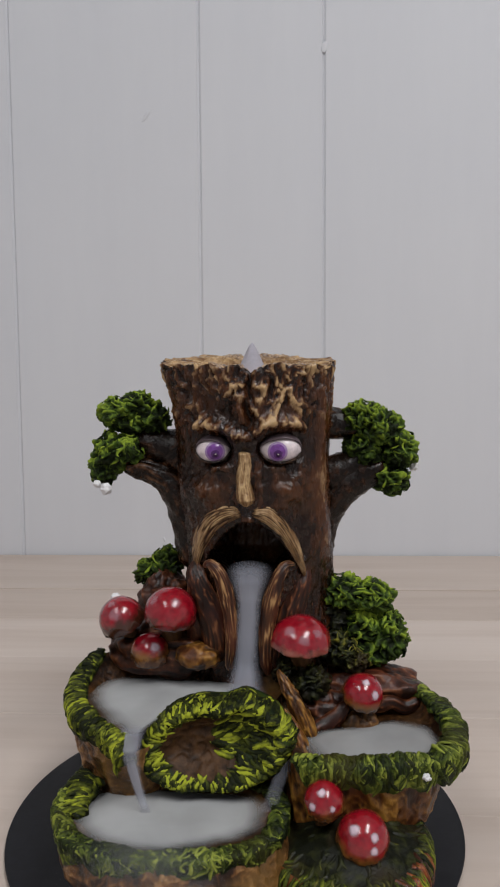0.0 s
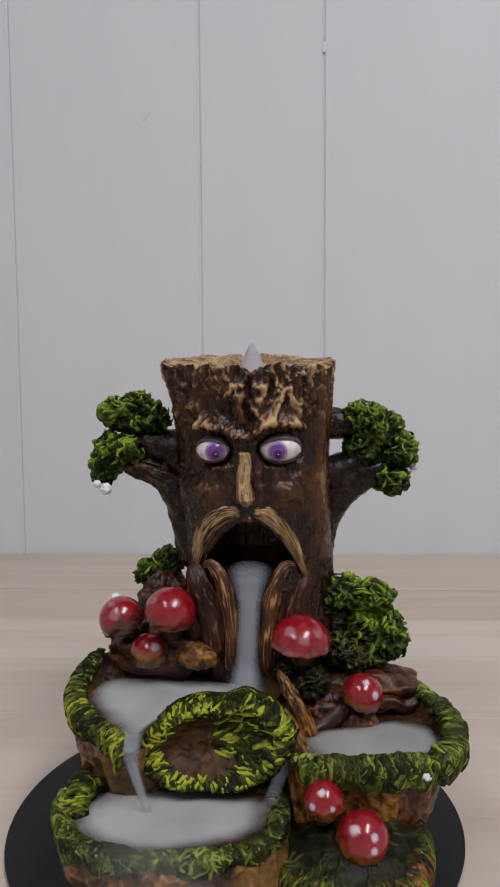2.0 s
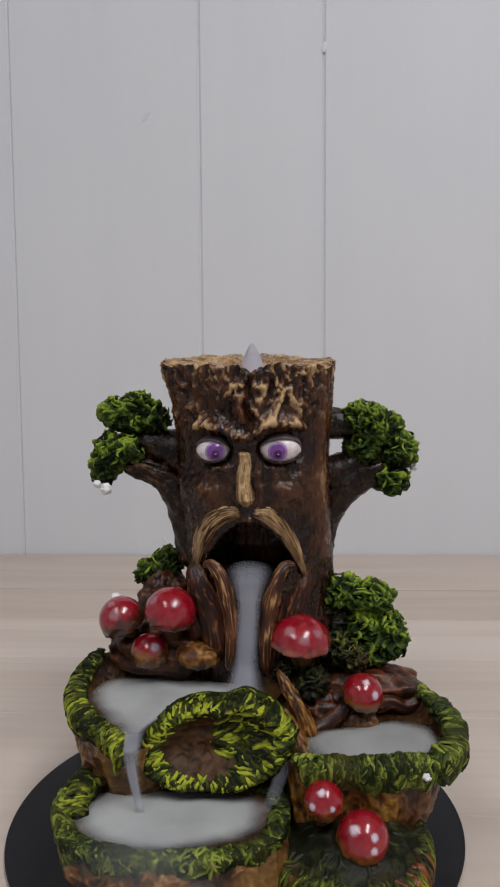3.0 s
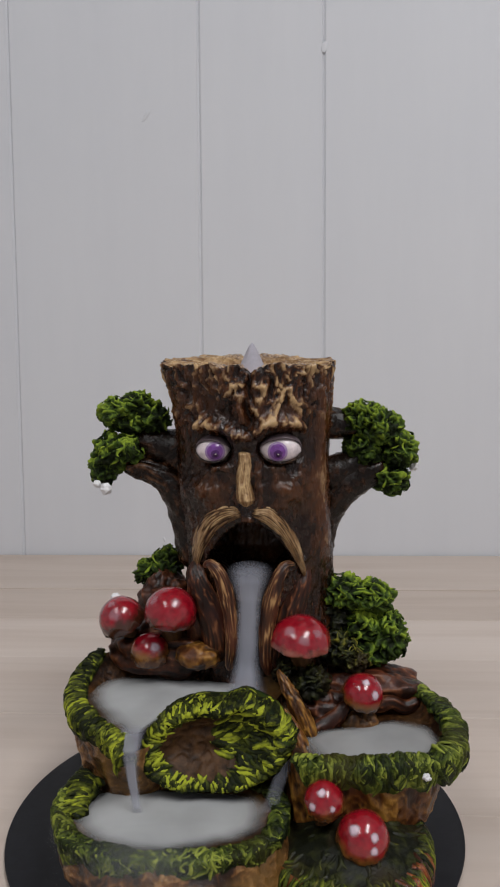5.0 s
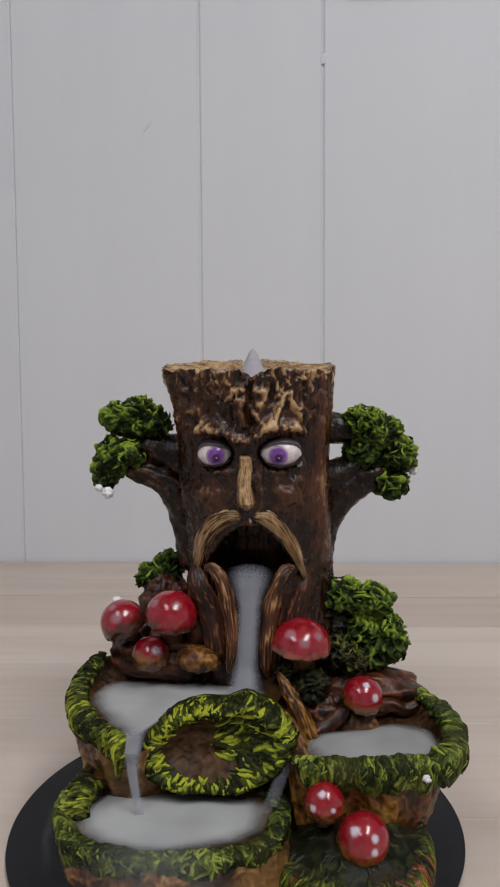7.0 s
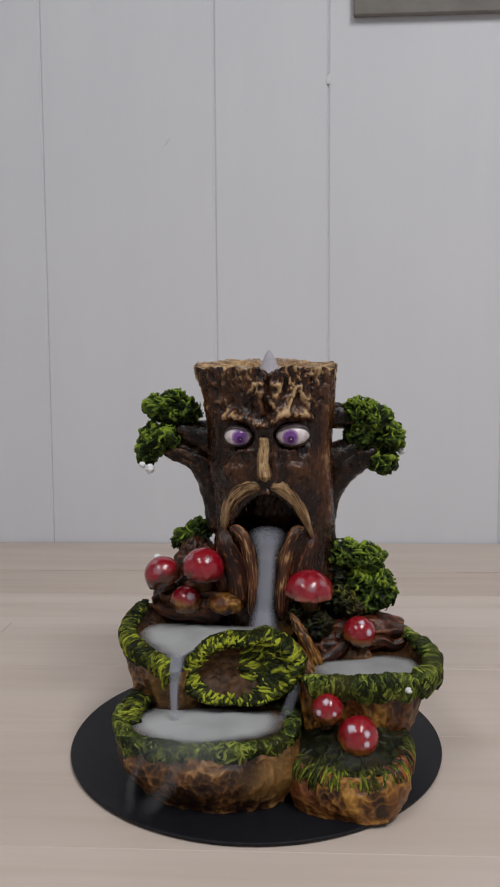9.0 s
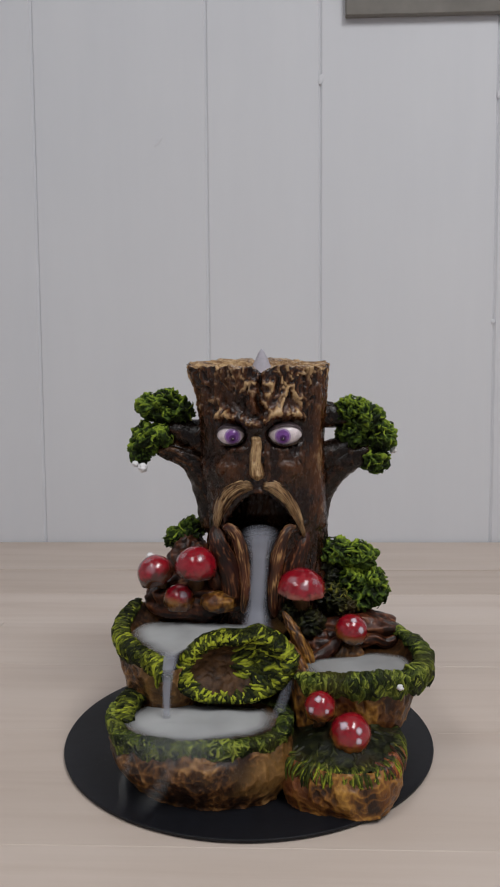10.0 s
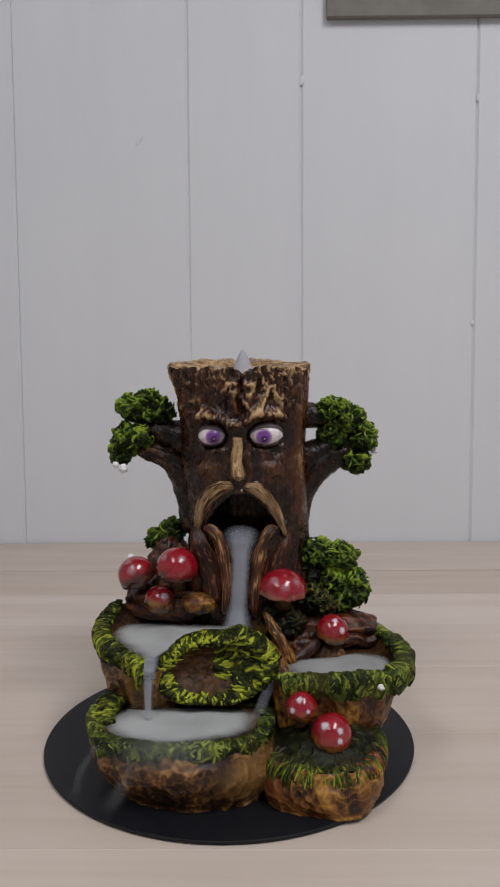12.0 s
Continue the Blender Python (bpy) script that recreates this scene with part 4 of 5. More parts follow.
    # upper basin with a notch towards the lower one
    up_rim = [(-0.0672, -0.0200, 0.066), (-0.0688, -0.0020, 0.067), (-0.0638, 0.0150, 0.071), (-0.0450, 0.0230, 0.074), (-0.0100, 0.018, 0.070), (0.0150, 0.006, 0.068), (0.0200, -0.010, 0.064), (0.0050, -0.0200, 0.060), (-0.0180, -0.0240, 0.058), (-0.0330, -0.0400, 0.0555), (-0.0420, -0.0460, 0.0570), (-0.0560, -0.0380, 0.063)]
    up_foot = [(-0.0590, -0.0240, 0.030), (-0.0600, -0.005, 0.028), (-0.0560, 0.010, 0.02), (-0.04, 0.02, 0.02), (-0.01, 0.015, 0.02), (0.012, 0.004, 0.02), (0.016, -0.008, 0.02), (0.004, -0.016, 0.02), (-0.018, -0.018, 0.02), (-0.0300, -0.026, 0.02), (-0.040, -0.031, 0.02), (-0.0510, -0.0300, 0.025)]
    wall_loft("basin_wall", up_rim, up_foot, M_STONE, b, "brown earthen basin wall", bulge=0.002)
    moss_rim("moss_rim", [(-0.0625, 0.0120, 0.0735), (-0.0672, 0.0030, 0.0690), (-0.0672, -0.0140, 0.0665), (-0.0620, -0.0290, 0.0645), (-0.0530, -0.0385, 0.0625), (-0.0435, -0.0445, 0.0605), (-0.0400, -0.0470, 0.0560), (-0.0395, -0.0475, 0.0500)],
             M_MOSSLIME, b, "lime and green moss along the basin lip", w=0.0047, h=0.0032, hang=0.0075, seed=4.0, centre=(-0.03, -0.01, 0.06), n=150)
    pool_floor("basin_floor", up_rim, 0.008, M_STONE, b)

    # mossy hollow shield between the basins
    out = [(-0.0360, 0.0480), (-0.0348, 0.0560), (-0.0300, 0.0640), (-0.0235, 0.0695), (-0.0125, 0.0732), (-0.0015, 0.0735), (0.0075, 0.0762), (0.0165, 0.0725), (0.0235, 0.0660), (0.0270, 0.0595), (0.0250, 0.0520), (0.0200, 0.0440), (0.0130, 0.0385), (0.0030, 0.0352), (-0.0130, 0.0345), (-0.0250, 0.0360), (-0.0330, 0.0405)]
    ring, ring_len = spline([(x, 0, 0.0545 + (z - 0.0550) * 0.83) for x, z in out], 220, True)
    mid = Vector((-0.0100, 0, 0.0540))

    lean = lambda z: -0.0375 + (z - 0.05) * 0.22

    def shield(u, k):
        x = (u % 1.0) * 220
        i = int(x)
        edge = ring[i % 220].lerp(ring[(i + 1) % 220], x - i)
        if k <= 1:
            q = mid.lerp(edge, k)
            rim = math.exp(-((k - 0.86) / 0.13) ** 2)
            y = lean(q.z) + 0.0060 * (1 - smooth(0.25, 0.80, k)) - 0.0022 * rim + 0.004 * smooth(0.92, 1.0, k)
        else:
            q = edge.lerp(mid, (k - 1) * 0.25)
            y = lean(q.z) + 0.004 + 0.040 * (k - 1)
        return Vector((q.x, y - 0.0014 * noise.noise(Vector((q.x, 0, q.z)) * 130) - 0.0007 * worm((q.x, 0, q.z), 200), q.z))

    def shield_base(u, v):
        p = shield(u, v * 1.3)
        reach = smooth(0.62, 0.82, v * 1.3 + 0.46 * smooth(0.000, 0.010, p.x) + 0.2 * noise.noise(p * 90))
        return p, (0.25 + 0.3 * noise.noise(p * 120)) * reach, reach
    verts, ridge, moss, faces = [], [], [], []
    nv = 48
    for j in range(nv + 1):
        for i in range(160):
            p, r, k = shield_base(i / 160, j / nv)
            verts.append(p), ridge.append(r), moss.append(k)
    for j in range(nv):
        for i in range(160):
            k = (i + 1) % 160
            faces.append((j * 160 + i, j * 160 + k, (j + 1) * 160 + k, (j + 1) * 160 + i))
    linked("moss_shield", verts, faces, M_SHIELD, b, "hollow brown shield edged with moss", {"ridge": ridge, "moss": moss})
    mesh = ([], [], [])
    rng = random.Random(12)
    for _ in range(950):
        u = rng.random()
        k0 = rng.choice((1.22, 1.14, 1.06, 1.0, 0.94, 0.88)) + rng.uniform(-0.05, 0.05)
        right = smooth(0.001, 0.013, shield(u, 0.8).x)
        turn = 0.0
        if rng.random() < 0.45 * right:
            k0, turn = rng.uniform(0.30, 0.85), rng.uniform(-3.0, 3.0)
        lt = max(0.02, (1.15 if rng.random() < 0.36 + 0.5 * noise.noise((u * ring_len * 75, 3, k0 * 4)) else 0.30) + rng.uniform(-0.28, 0.25))
        strokes(mesh, shield, [(u, k0, (rng.gauss(0, 0.8) + turn) * 0.004 / ring_len, -rng.uniform(0.12, 0.26))], rng, lambda p, uu: Vector((0, -1, 0.3)), w=(0.0005, 0.0013), bend=2.0, light=(lt, lt))
    finish("moss", mesh, M_MOSSLIME, b, "lime and dark green moss strokes round the shield", "stuff")

    # right basin
    r_rim = [(0.0260, -0.0430, 0.0530), (0.0340, -0.0475, 0.0530), (0.0520, -0.0490, 0.0535), (0.0720, -0.0480, 0.0550), (0.0845, -0.0420, 0.0560), (0.0905, -0.0280, 0.0568), (0.0900, -0.0120, 0.0575), (0.0835, 0.0050, 0.0585), (0.0720, 0.0140, 0.0600), (0.050, 0.006, 0.058), (0.0310, -0.0100, 0.056), (0.0240, -0.0280, 0.054)]
    r_foot = [(0.0260, -0.0380, BASE), (0.0340, -0.0420, BASE), (0.0500, -0.0430, BASE), (0.0600, -0.0420, BASE), (0.0670, -0.0380, BASE), (0.0710, -0.0270, BASE), (0.0740, -0.0120, BASE), (0.074, 0.005, BASE), (0.070, 0.013, BASE), (0.05, 0.006, BASE), (0.033, -0.008, BASE), (0.026, -0.026, BASE)]
    wall_loft("basin_wall", r_rim, r_foot, M_OCHRE, b, "ochre brown earthen basin wall", bulge=0.0015)
    moss_rim("moss_rim", [(0.0260, -0.0420, 0.0525), (0.0340, -0.0465, 0.0530), (0.0520, -0.0485, 0.0535), (0.0720, -0.0480, 0.0550), (0.0840, -0.0425, 0.0560), (0.0900, -0.0290, 0.0570), (0.0895, -0.0120, 0.0578), (0.0832, 0.0030, 0.0598), (0.0765, 0.0105, 0.0608)],
             M_MOSSGREEN, b, "hanging green moss along the basin lip", w=0.0048, h=0.0028, hang=0.0110, seed=9.0, centre=(0.06, -0.02, 0.05), n=200)
    pool_floor("basin_floor", r_rim, 0.007, M_STONE, b)

    # low block in front of the right basin
    blk_top = [(0.0190, -0.0480, 0.026), (0.0200, -0.0620, 0.024), (0.0270, -0.0720, 0.0235), (0.0420, -0.0770, 0.0225), (0.0580, -0.0765, 0.0225), (0.0690, -0.0680, 0.0235), (0.0745, -0.0520, 0.026), (0.0720, -0.0360, 0.028), (0.0450, -0.0300, 0.030), (0.026, -0.034, 0.029)]
    blk_foot = [(0.0210, -0.0500, BASE), (0.0200, -0.0630, BASE), (0.0250, -0.0730, BASE), (0.0420, -0.0790, BASE), (0.0570, -0.0800, BASE), (0.0655, -0.0740, BASE), (0.0715, -0.0560, BASE), (0.070, -0.0380, BASE), (0.045, -0.030, BASE), (0.028, -0.035, BASE)]
    wall_loft("block_wall", blk_top, blk_foot, M_OCHRE, b, "ochre brown earthen block", bulge=0.003)

    P, _ = spline(blk_top, 150, True)
    cen = sum(P, Vector()) / len(P)

    def turf(u, v):
        x = (u % 1.0) * 150
        i = int(x)
        q = P[i % 150].lerp(P[(i + 1) % 150], x - i)
        if v < 0:
            o = q - cen
            o.z = 0
            return q + o.normalized() * 0.0030 * min(1, -v * 12) + Vector((0, 0, v * 0.05))
        p = q.lerp(cen, v)
        return p + Vector((0, 0, 0.006 * smooth(0, 0.8, v) + 0.001 * noise.noise(p * 130)))

    # moss darkens inwards: shadow at the middle of the block put into the colour
    mesh = base_grid(150, 24, lambda u, v: (turf(u, v), 0.12 + 0.35 * worm(turf(u, v), 180) * (1 - v)), True)
    rng = random.Random(3)
    for _ in range(70):
        u, v = rng.random(), rng.choice((0.12, 0.1, 0.22, 0.45)) + rng.uniform(0, 0.1)
        lt = max(0.1, (0.8 + 0.6 * noise.noise((u * 14, 2, 2))) * (1 - v) + rng.uniform(-0.3, 0.2))
        strokes(mesh, turf, [(u, v, rng.gauss(0, 0.012), -rng.uniform(0.10, 0.24))], rng, lambda p, uu: Vector((0, -0.3, 1)), w=(0.0005, 0.0010), bend=2.0, light=(lt, lt))
    finish("turf", mesh, M_MOSSDARK, b, "dark moss with yellow-green tufts, middle shade painted in", "stuff")
    for mat, lo, hi, count, name in ((M_MOSSLIME, 0.10, 0.62, 130, "grass_tuft"), (M_ORANGE, 0.36, 0.50, 34, "orange_tuft")):
        mesh = ([], [], [])
        for _ in range(count):
            u, v = rng.uniform(lo, hi), rng.uniform(0.0, 0.16)
            lt = max(0.1, 0.55 + 0.8 * noise.noise((u * 20, 5, 2)) + rng.uniform(-0.35, 0.35))
            strokes(mesh, turf, [(u, v, rng.gauss(0, 0.012), -rng.uniform(0.10, 0.26))], rng, lambda p, uu: Vector((0, -0.5, 1)), w=(0.0004, 0.0009), light=(lt, lt))
        finish(name, mesh, mat, b, "", "stuff")

    # toadstools
    glossy = "glossy red toadstool"
    # on these four caps the soft spots are reflections put into the colour
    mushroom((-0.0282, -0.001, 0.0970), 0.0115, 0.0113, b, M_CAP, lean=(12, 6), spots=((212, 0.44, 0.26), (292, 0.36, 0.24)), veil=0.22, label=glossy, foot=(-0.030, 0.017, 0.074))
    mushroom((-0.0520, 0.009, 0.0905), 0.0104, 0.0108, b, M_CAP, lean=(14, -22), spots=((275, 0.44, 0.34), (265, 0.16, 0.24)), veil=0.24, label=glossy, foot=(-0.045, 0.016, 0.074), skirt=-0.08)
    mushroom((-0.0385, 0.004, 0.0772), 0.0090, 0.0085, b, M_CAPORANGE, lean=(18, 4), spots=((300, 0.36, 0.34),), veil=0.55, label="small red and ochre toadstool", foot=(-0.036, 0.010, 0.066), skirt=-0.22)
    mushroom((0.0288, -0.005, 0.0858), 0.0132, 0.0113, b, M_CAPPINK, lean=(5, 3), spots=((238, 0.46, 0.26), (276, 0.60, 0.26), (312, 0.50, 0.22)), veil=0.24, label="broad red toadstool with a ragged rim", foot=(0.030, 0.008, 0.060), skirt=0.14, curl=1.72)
    # the caps from here on have real white spots
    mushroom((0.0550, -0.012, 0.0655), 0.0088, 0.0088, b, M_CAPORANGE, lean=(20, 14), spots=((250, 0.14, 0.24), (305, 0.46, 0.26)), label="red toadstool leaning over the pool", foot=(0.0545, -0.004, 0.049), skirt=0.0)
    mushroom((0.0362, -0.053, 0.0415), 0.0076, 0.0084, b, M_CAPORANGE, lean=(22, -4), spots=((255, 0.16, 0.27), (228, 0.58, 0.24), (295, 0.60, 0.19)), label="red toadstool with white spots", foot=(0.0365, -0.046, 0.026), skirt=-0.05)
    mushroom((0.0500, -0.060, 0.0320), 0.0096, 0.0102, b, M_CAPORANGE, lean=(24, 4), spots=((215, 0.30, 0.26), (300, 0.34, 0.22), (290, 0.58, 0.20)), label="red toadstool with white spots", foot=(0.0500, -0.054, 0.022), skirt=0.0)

    # flecks of white paint
    for x, y, z, r in ((-0.0600, 0.0175, 0.1495, 0.0025), (-0.0645, 0.019, 0.1515, 0.0018), (0.0835, 0.033, 0.1580, 0.0020), (0.0742, -0.0535, 0.0518, 0.0015), (-0.0560, 0.014, 0.0990, 0.0024)):
        mound("paint_fleck", (x, y, z), (r, r * 0.8, r), M_WHITE, b, "fleck of white paint", n=24, depth=0.0003, shape=0.45, seed=x * 90)


def shield_material():
    m, nt, b, _ = material("shield_paint")
    n1 = noise_tex(nt, 260, 5, 0.6)
    n2 = noise_tex(nt, 60, 3, 0.5)
    r = math_node(nt, "ADD", attribute(nt, "ridge"), math_node(nt, "MULTIPLY", math_node(nt, "SUBTRACT", n1, 0.5), 0.6))
    r = math_node(nt, "ADD", r, math_node(nt, "MULTIPLY", math_node(nt, "SUBTRACT", n2, 0.5), 0.7))
    green = ramp(nt, r, [(0.25, (0.008, 0.014, 0.005)), (0.58, (0.05, 0.078, 0.010)), (0.92, (0.40, 0.42, 0.02))])
    brown = ramp(nt, n1, [(0.3, (0.022, 0.010, 0.004)), (0.7, (0.105, 0.050, 0.020))])
    nt.links.new(mixed(nt, attribute(nt, "moss"), brown, green), b.inputs["Base Color"])
    b.inputs["Roughness"].default_value = 0.5
    b.inputs["Specular IOR Level"].default_value = 0.18
    bumped(nt, b, n1, 0.6, 0.0007)
    return m


M_SHIELD = shield_material()


def incense_cone():
    def fn(u, v):
        a = 2 * math.pi * u
        r = 0.0078 * (1 - v) ** 0.92 + 0.0004 * (1 - v) + 0.0005 * smooth(1, 0.9, v)
        p = Vector((0.0077 + math.cos(a) * r, 0.020 + math.sin(a) * r, 0.1985 + 0.0178 * v))
        return p + 0.0002 * Vector((noise.noise(p * 500), noise.noise(p * 500 + Vector((3, 1, 2))), 0)), 0.5
    ob = grid("incense_cone", 40, 30, fn, M_CONE, None, wrap=True)
    tagged(ob, "pale grey incense cone burning on the tree stump", "incense cone")


# ---------------------------------------------------------------- smoke
def smoke_pool(loop, z, dome, label, thick=1.0):
    P, _ = spline([(x, y, z) for x, y in loop], 96, True)
    c = sum(P, Vector()) / len(P)
    verts, fade, faces = [], [], []
    n = 16
    for j in range(n + 1):
        for i in range(96):
            k = j / n
            p = P[i].lerp(c, k * 0.999)
            p.z += dome * smooth(0, 0.7, k) + 0.0005 * noise.noise(p * 110) * smooth(0, 0.3, k)
            verts.append(p)
            fade.append(thick * smooth(0.0, 0.30, k + 0.06 * noise.noise(p * 130)))
    for j in range(n):
        for i in range(96):
            k = (i + 1) % 96
            faces.append((j * 96 + i, j * 96 + k, (j + 1) * 96 + k, (j + 1) * 96 + i))
    ob = linked("smoke_pool", verts, faces, M_POOL, attrs={"fade": fade})
    tagged(ob, label, "smoke", group="pools of smoke")
    return ob


def smoke_fall(name, rows, mat, depth, parent=None, layers=1, origin=(0, 0, 0), soft=0.6, bow=0.0):
    """A stream of smoke: nested rounded curtains through rows of (x, y, z, half width, density)."""
    o = Vector(origin)
    R = np.array(rows)
    t = np.linspace(0, 1, len(rows))
    verts, fade, faces = [], [], []
    nu, nv = 18, 40
    for lay in range(layers):
        k = 1 - 0.28 * lay
        start = len(verts)
        for j in range(nv + 1):
            x, y, z, w, d = (np.interp(j / nv, t, R[:, c]) for c in range(5))
            for i in range(nu + 1):
                s = i / nu * 2 - 1
                wob = 0.0006 * noise.noise((s * 2, z * 120, lay * 3 + x * 50))
                verts.append(Vector((x + s * w * k + wob, y - depth * k * math.sqrt(max(0, 1 - s * s)) - 0.0004 * lay, z + bow * (1 - s * s) * (1 - j / nv) ** 4)) - o)
                fade.append(float(d * smooth(1.0, 1 - soft, abs(s))))
        for j in range(nv):
            for i in range(nu):
                q = start + j * (nu + 1) + i
                faces.append((q, q + 1, q + nu + 2, q + nu + 1))
    ob = linked(name, verts, faces, mat, attrs={"fade": fade})
    ob.location = o
    return ob


def wisp(pts, w, label, mat=None):
    path, _ = spline(pts, 40)
    o = path[0].copy()
    verts, fade, faces = [], [], []
    for j, p in enumerate(path):
        t = (path[min(40, j + 1)] - path[max(0, j - 1)]).normalized()
        side = (Vector((1, 0, 0)) - t * t.x).normalized()
        for i in range(9):
            s = i / 4 - 1
            ww = w * (0.6 + 0.8 * j / 40)
            verts.append(p + side * s * ww + Vector((0, -0.0008 * (1 - s * s) + 0.002 * noise.noise((s, j * 0.2, w * 900)), 0)) - o)
            fade.append(smooth(1, 0.1, abs(s)) * smooth(0, 0.25, j / 40) * smooth(1, 0.6, j / 40))
    for j in range(40):
        for i in range(8):
            q = j * 9 + i
            faces.append((q, q + 1, q + 10, q + 9))
    ob = linked("smoke_wisp", verts, faces, mat or M_WISP, attrs={"fade": fade})
    ob.location = o
    return tagged(ob, label, "smoke", group="wisps of smoke")


def smoke():
    smoke_pool([(-0.0625, -0.0480), (-0.0590, -0.0330), (-0.0400, -0.0290), (-0.0150, -0.0300), (0.0100, -0.0330), (0.0165, -0.0420), (0.0150, -0.0560), (0.0020, -0.0655), (-0.0270, -0.0715), (-0.0520, -0.0650)],
               0.0325, 0.0015, "white smoke filling the lower basin")
    smoke_pool([(-0.0640, -0.0120), (-0.0620, 0.0080), (-0.0400, 0.0140), (-0.0100, 0.0100), (0.0120, 0.0060), (0.0130, -0.0080), (0.0020, -0.0240), (-0.0240, -0.0270), (-0.0330, -0.0400), (-0.0375, -0.0480), (-0.0425, -0.0440), (-0.0530, -0.0310)],
               0.0625, 0.0012, "white smoke filling the upper basin")
    smoke_pool([(0.0265, -0.0300), (0.0310, -0.0200), (0.0480, -0.0140), (0.0700, -0.0070), (0.0840, -0.0140), (0.0880, -0.0260), (0.0800, -0.0400), (0.0560, -0.0450), (0.0360, -0.0430)],
               0.0520, 0.0012, "thin white smoke filling the side basin", 0.8)
    main = smoke_fall("smoke_fall", [(0.0066, 0.004, 0.1165, 0.0108, 0.10), (0.0066, -0.001, 0.1150, 0.0110, 0.50), (0.0067, -0.0035, 0.1110, 0.0096, 0.72), (0.0066, -0.0045, 0.1035, 0.0068, 0.90), (0.0060, -0.0050, 0.0900, 0.0060, 1.0), (0.0050, -0.0055, 0.0760, 0.0064, 1.0), (0.0046, -0.0085, 0.0680, 0.0086, 1.0), (0.0036, -0.0095, 0.0630, 0.0125, 0.4)],
                      M_FALL, 0.0030, origin=(0.0062, 0.0, 0.1215), bow=0.0035, soft=0.75)
    tagged(main, "column of white smoke pouring out of the carved mouth", "smoke", group="streams of smoke")
    upper = smoke_fall("smoke_fall", [(-0.0372, -0.0380, 0.0642, 0.0066, 0.0), (-0.0374, -0.0445, 0.0628, 0.0054, 0.75), (-0.0376, -0.0475, 0.0580, 0.0042, 0.8), (-0.0376, -0.0478, 0.0510, 0.0034, 0.0)],
                       M_FALL, 0.0016, origin=(-0.0374, -0.0475, 0.0600))
    tagged(upper, "smoke spilling over the notch of the upper basin", "smoke", group="streams of smoke")
    lower = smoke_fall("smoke_fall", [(-0.0376, -0.0478, 0.0585, 0.0038, 0.0), (-0.0375, -0.0480, 0.0525, 0.0032, 0.85), (-0.0372, -0.0482, 0.0440, 0.0024, 0.9), (-0.0366, -0.0484, 0.0370, 0.0023, 0.8), (-0.0362, -0.0486, 0.0330, 0.0030, 0.3)],
                       M_FALL, 0.0014, origin=(-0.0376, -0.0478, 0.0560))
    tagged(lower, "thin swaying thread of smoke falling between the basins", "smoke", group="streams of smoke")
    side = smoke_fall("smoke_fall", [(0.0230, -0.0340, 0.0500, 0.0030, 0.2), (0.0205, -0.0390, 0.0450, 0.0030, 0.28), (0.0170, -0.0430, 0.0380, 0.0034, 0.26), (0.0150, -0.0450, 0.0330, 0.0045, 0.25)],
                      M_FALL, 0.0012, origin=(0.0230, -0.0340, 0.0500))
    tagged(side, "faint smoke slipping from the side basin", "smoke", group="streams of smoke")
    w1 = wisp([(-0.0655, -0.0360, 0.0375), (-0.0690, -0.0385, 0.0300), (-0.0705, -0.0400, 0.0200), (-0.0695, -0.0410, 0.0120), (-0.0720, -0.0430, 0.0066)], 0.0026, "faint wisp of smoke drifting down onto the black board")
    w2 = wisp([(-0.0300, -0.0785, 0.0320), (-0.0330, -0.0810, 0.0200), (-0.0400, -0.0840, 0.0110), (-0.0470, -0.0860, 0.0068)], 0.0045, "faint wisp of smoke drifting down onto the black board")
    w3 = wisp([(-0.0250, -0.0600, 0.0375), (-0.0255, -0.0720, 0.0390), (-0.0265, -0.0825, 0.0320), (-0.0270, -0.0845, 0.0220)], 0.0270, "thin veil of smoke spilling over the mossy lip", M_VEIL)
    return main, upper, lower, side, w1, w2, w3


# ---------------------------------------------------------------- build
room()
table()
plate()
incense_burner()
incense_cone()
SMOKE = smoke()


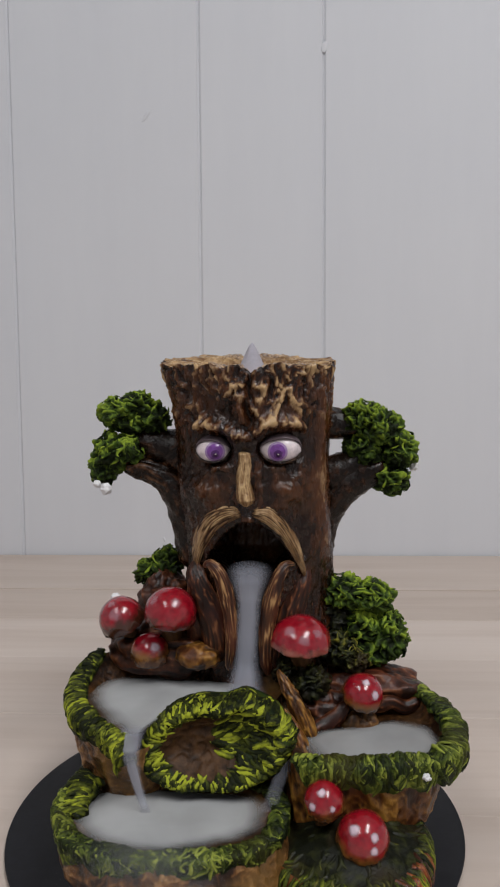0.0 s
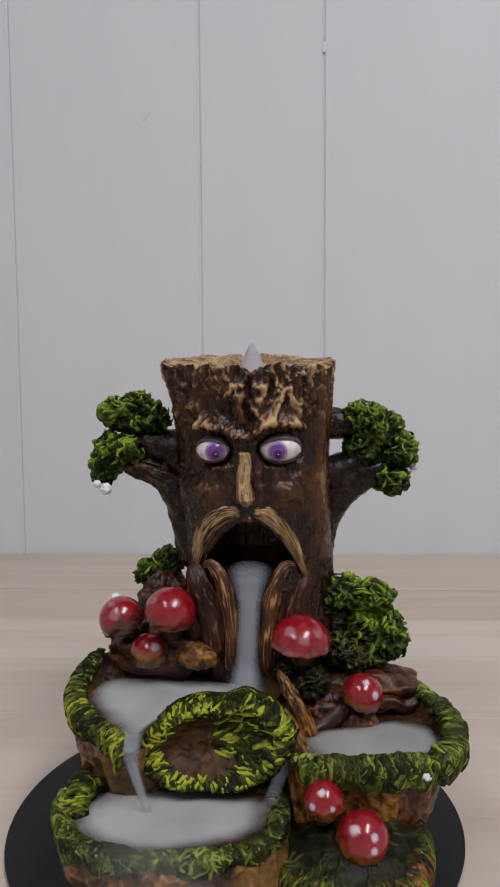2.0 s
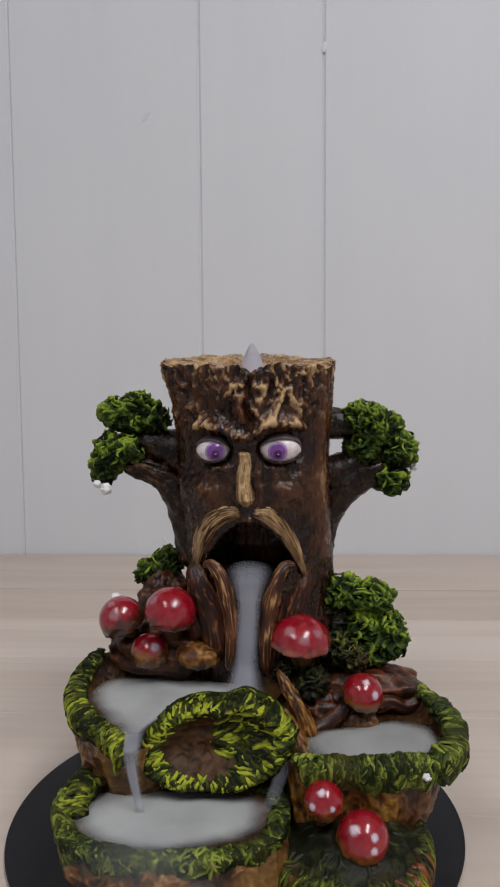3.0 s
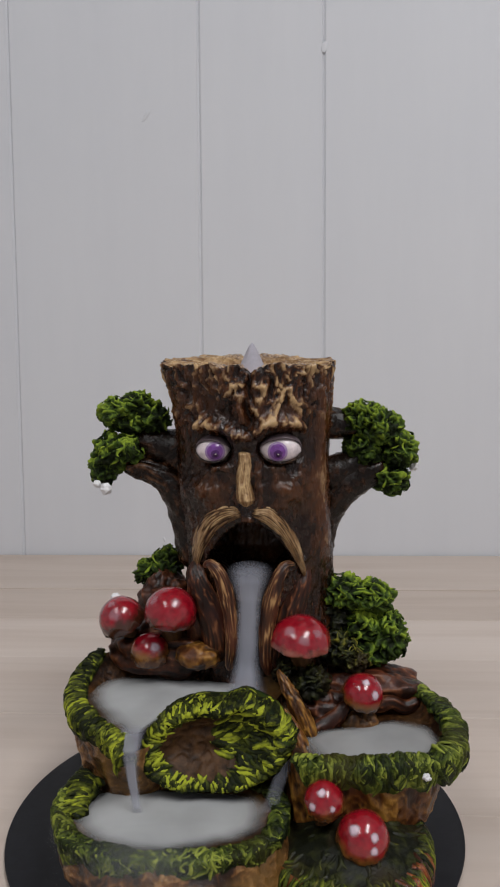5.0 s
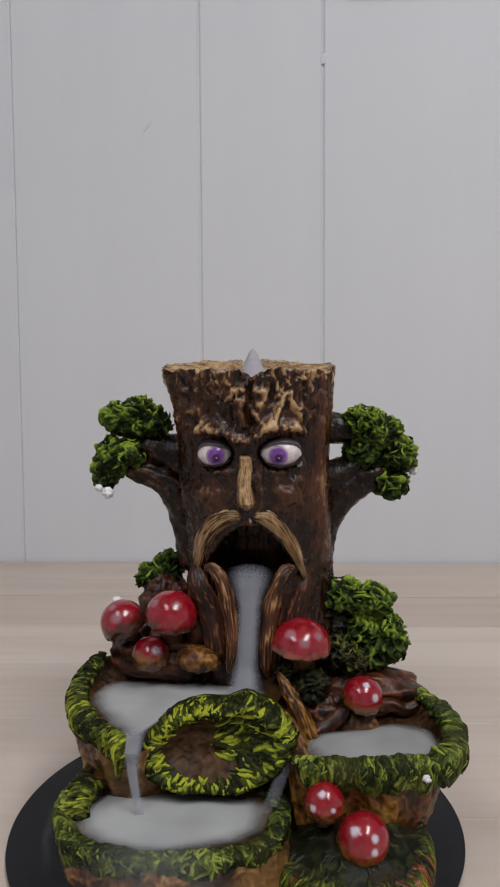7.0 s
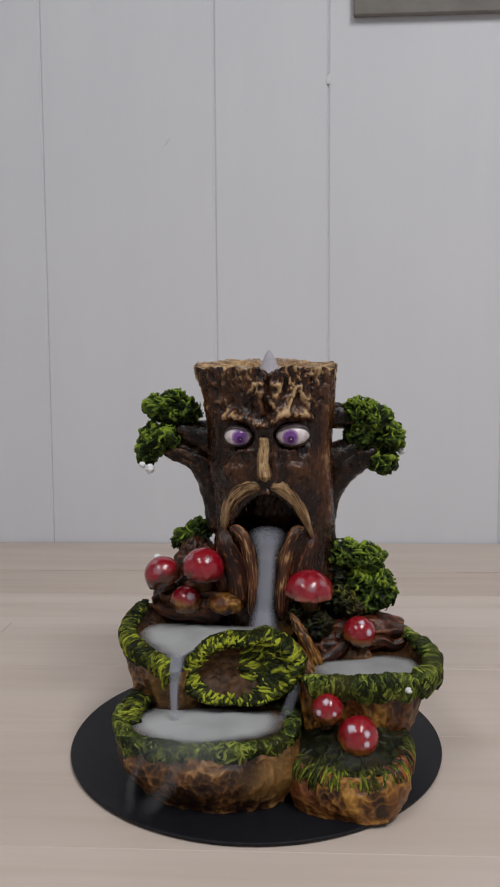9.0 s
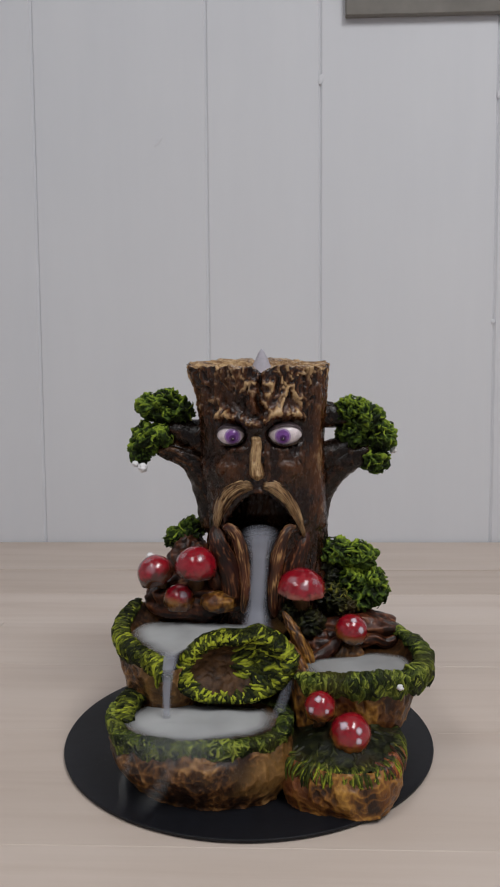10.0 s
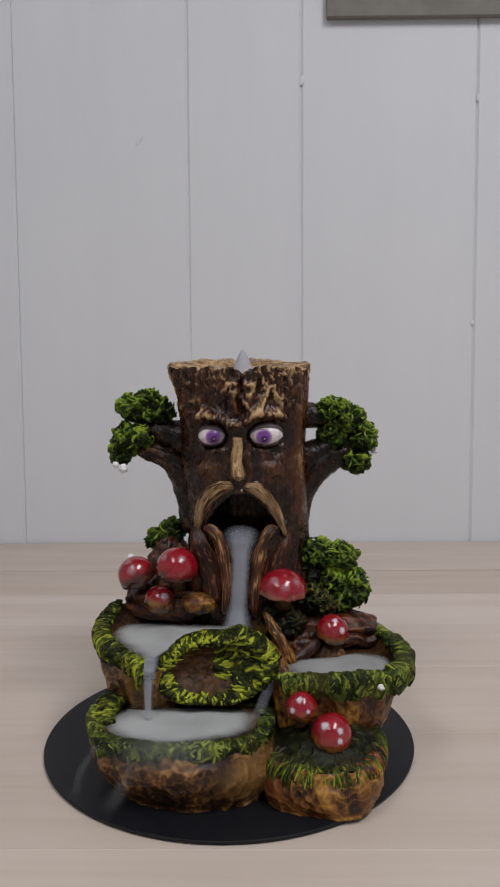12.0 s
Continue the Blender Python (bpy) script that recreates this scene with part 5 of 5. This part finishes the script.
def motions():
    main, upper, lower, side, w1, w2, w3 = SMOKE
    at = lower.location.copy()
    # the thread swings to the side and back
    swing = [(0.0, 11), (0.4, 13), (0.8, 17), (1.2, 20), (1.6, 19.5), (2.0, 13), (2.4, 5), (2.8, 5), (3.2, 7), (4.0, 5), (4.8, 3), (5.4, 4.5), (6.0, 5.5), (6.6, 4), (7.2, 3), (8.0, -2), (8.8, -4), (9.6, -6), (10.4, -5), (11.2, -4), (12.0, -4.5)]
    walk(lower, [(t, pose(at.x, at.y, at.z, 0, -a, 0)) for t, a in swing])
    at2 = main.location.copy()
    walk(main, [(t * 0.6, pose(at2.x, at2.y, at2.z, 0, 0.5 * math.sin(t * 1.3), 0)) for t in range(21)])
    at3 = side.location.copy()
    walk(side, [(t * 0.8, pose(at3.x, at3.y, at3.z, 0, 1.5 * math.sin(t * 0.9), 0)) for t in range(16)])
    drift = [(0.0, 0.008, 0.004), (5.0, 0.007, 0.003), (7.2, 0.002, 0.001), (8.8, -0.002, 0.0), (9.6, 0.002, 0.0), (10.4, -0.006, 0.003), (11.0, -0.010, 0.004), (11.5, -0.013, 0.006), (12.0, -0.012, 0.005)]
    p = w2.location.copy()
    walk(w2, [(t, pose(p.x + dx, p.y + dy, p.z, 0, 5 * math.sin(t * 0.9), 0)) for t, dx, dy in drift])
    # this wisp gathers in the basin, spills over its side and drifts round to the front
    spill = [(0.0, 0.024, -0.006, -0.009, 0), (3.6, 0.022, -0.004, -0.008, 0), (4.3, 0.008, 0.0, -0.001, 4), (4.8, 0.0, 0.0, 0.0, 0), (5.3, -0.001, 0.0, 0.0, -3), (6.0, -0.003, -0.001, -0.001, -8), (6.6, -0.001, -0.003, -0.001, 2), (7.2, -0.001, -0.008, -0.001, 4),
             (8.0, 0.008, -0.030, -0.002, 8), (8.8, 0.019, -0.041, -0.003, 10), (9.6, 0.021, -0.041, -0.003, 4), (10.4, 0.015, -0.038, -0.003, 12), (11.0, 0.013, -0.034, -0.003, 20), (11.5, 0.011, -0.032, -0.003, 24), (12.0, 0.011, -0.033, -0.003, 22)]
    p = w1.location.copy()
    walk(w1, [(t, pose(p.x + dx, p.y + dy, p.z + dz, 0, a, 0)) for t, dx, dy, dz, a in spill])
    p3 = w3.location.copy()
    walk(w3, [(t * 0.5, pose(p3.x + 0.002 * math.sin(t * 0.55), p3.y, p3.z, 0, 3 * math.sin(t * 0.42), 0)) for t in range(25)])


motions()
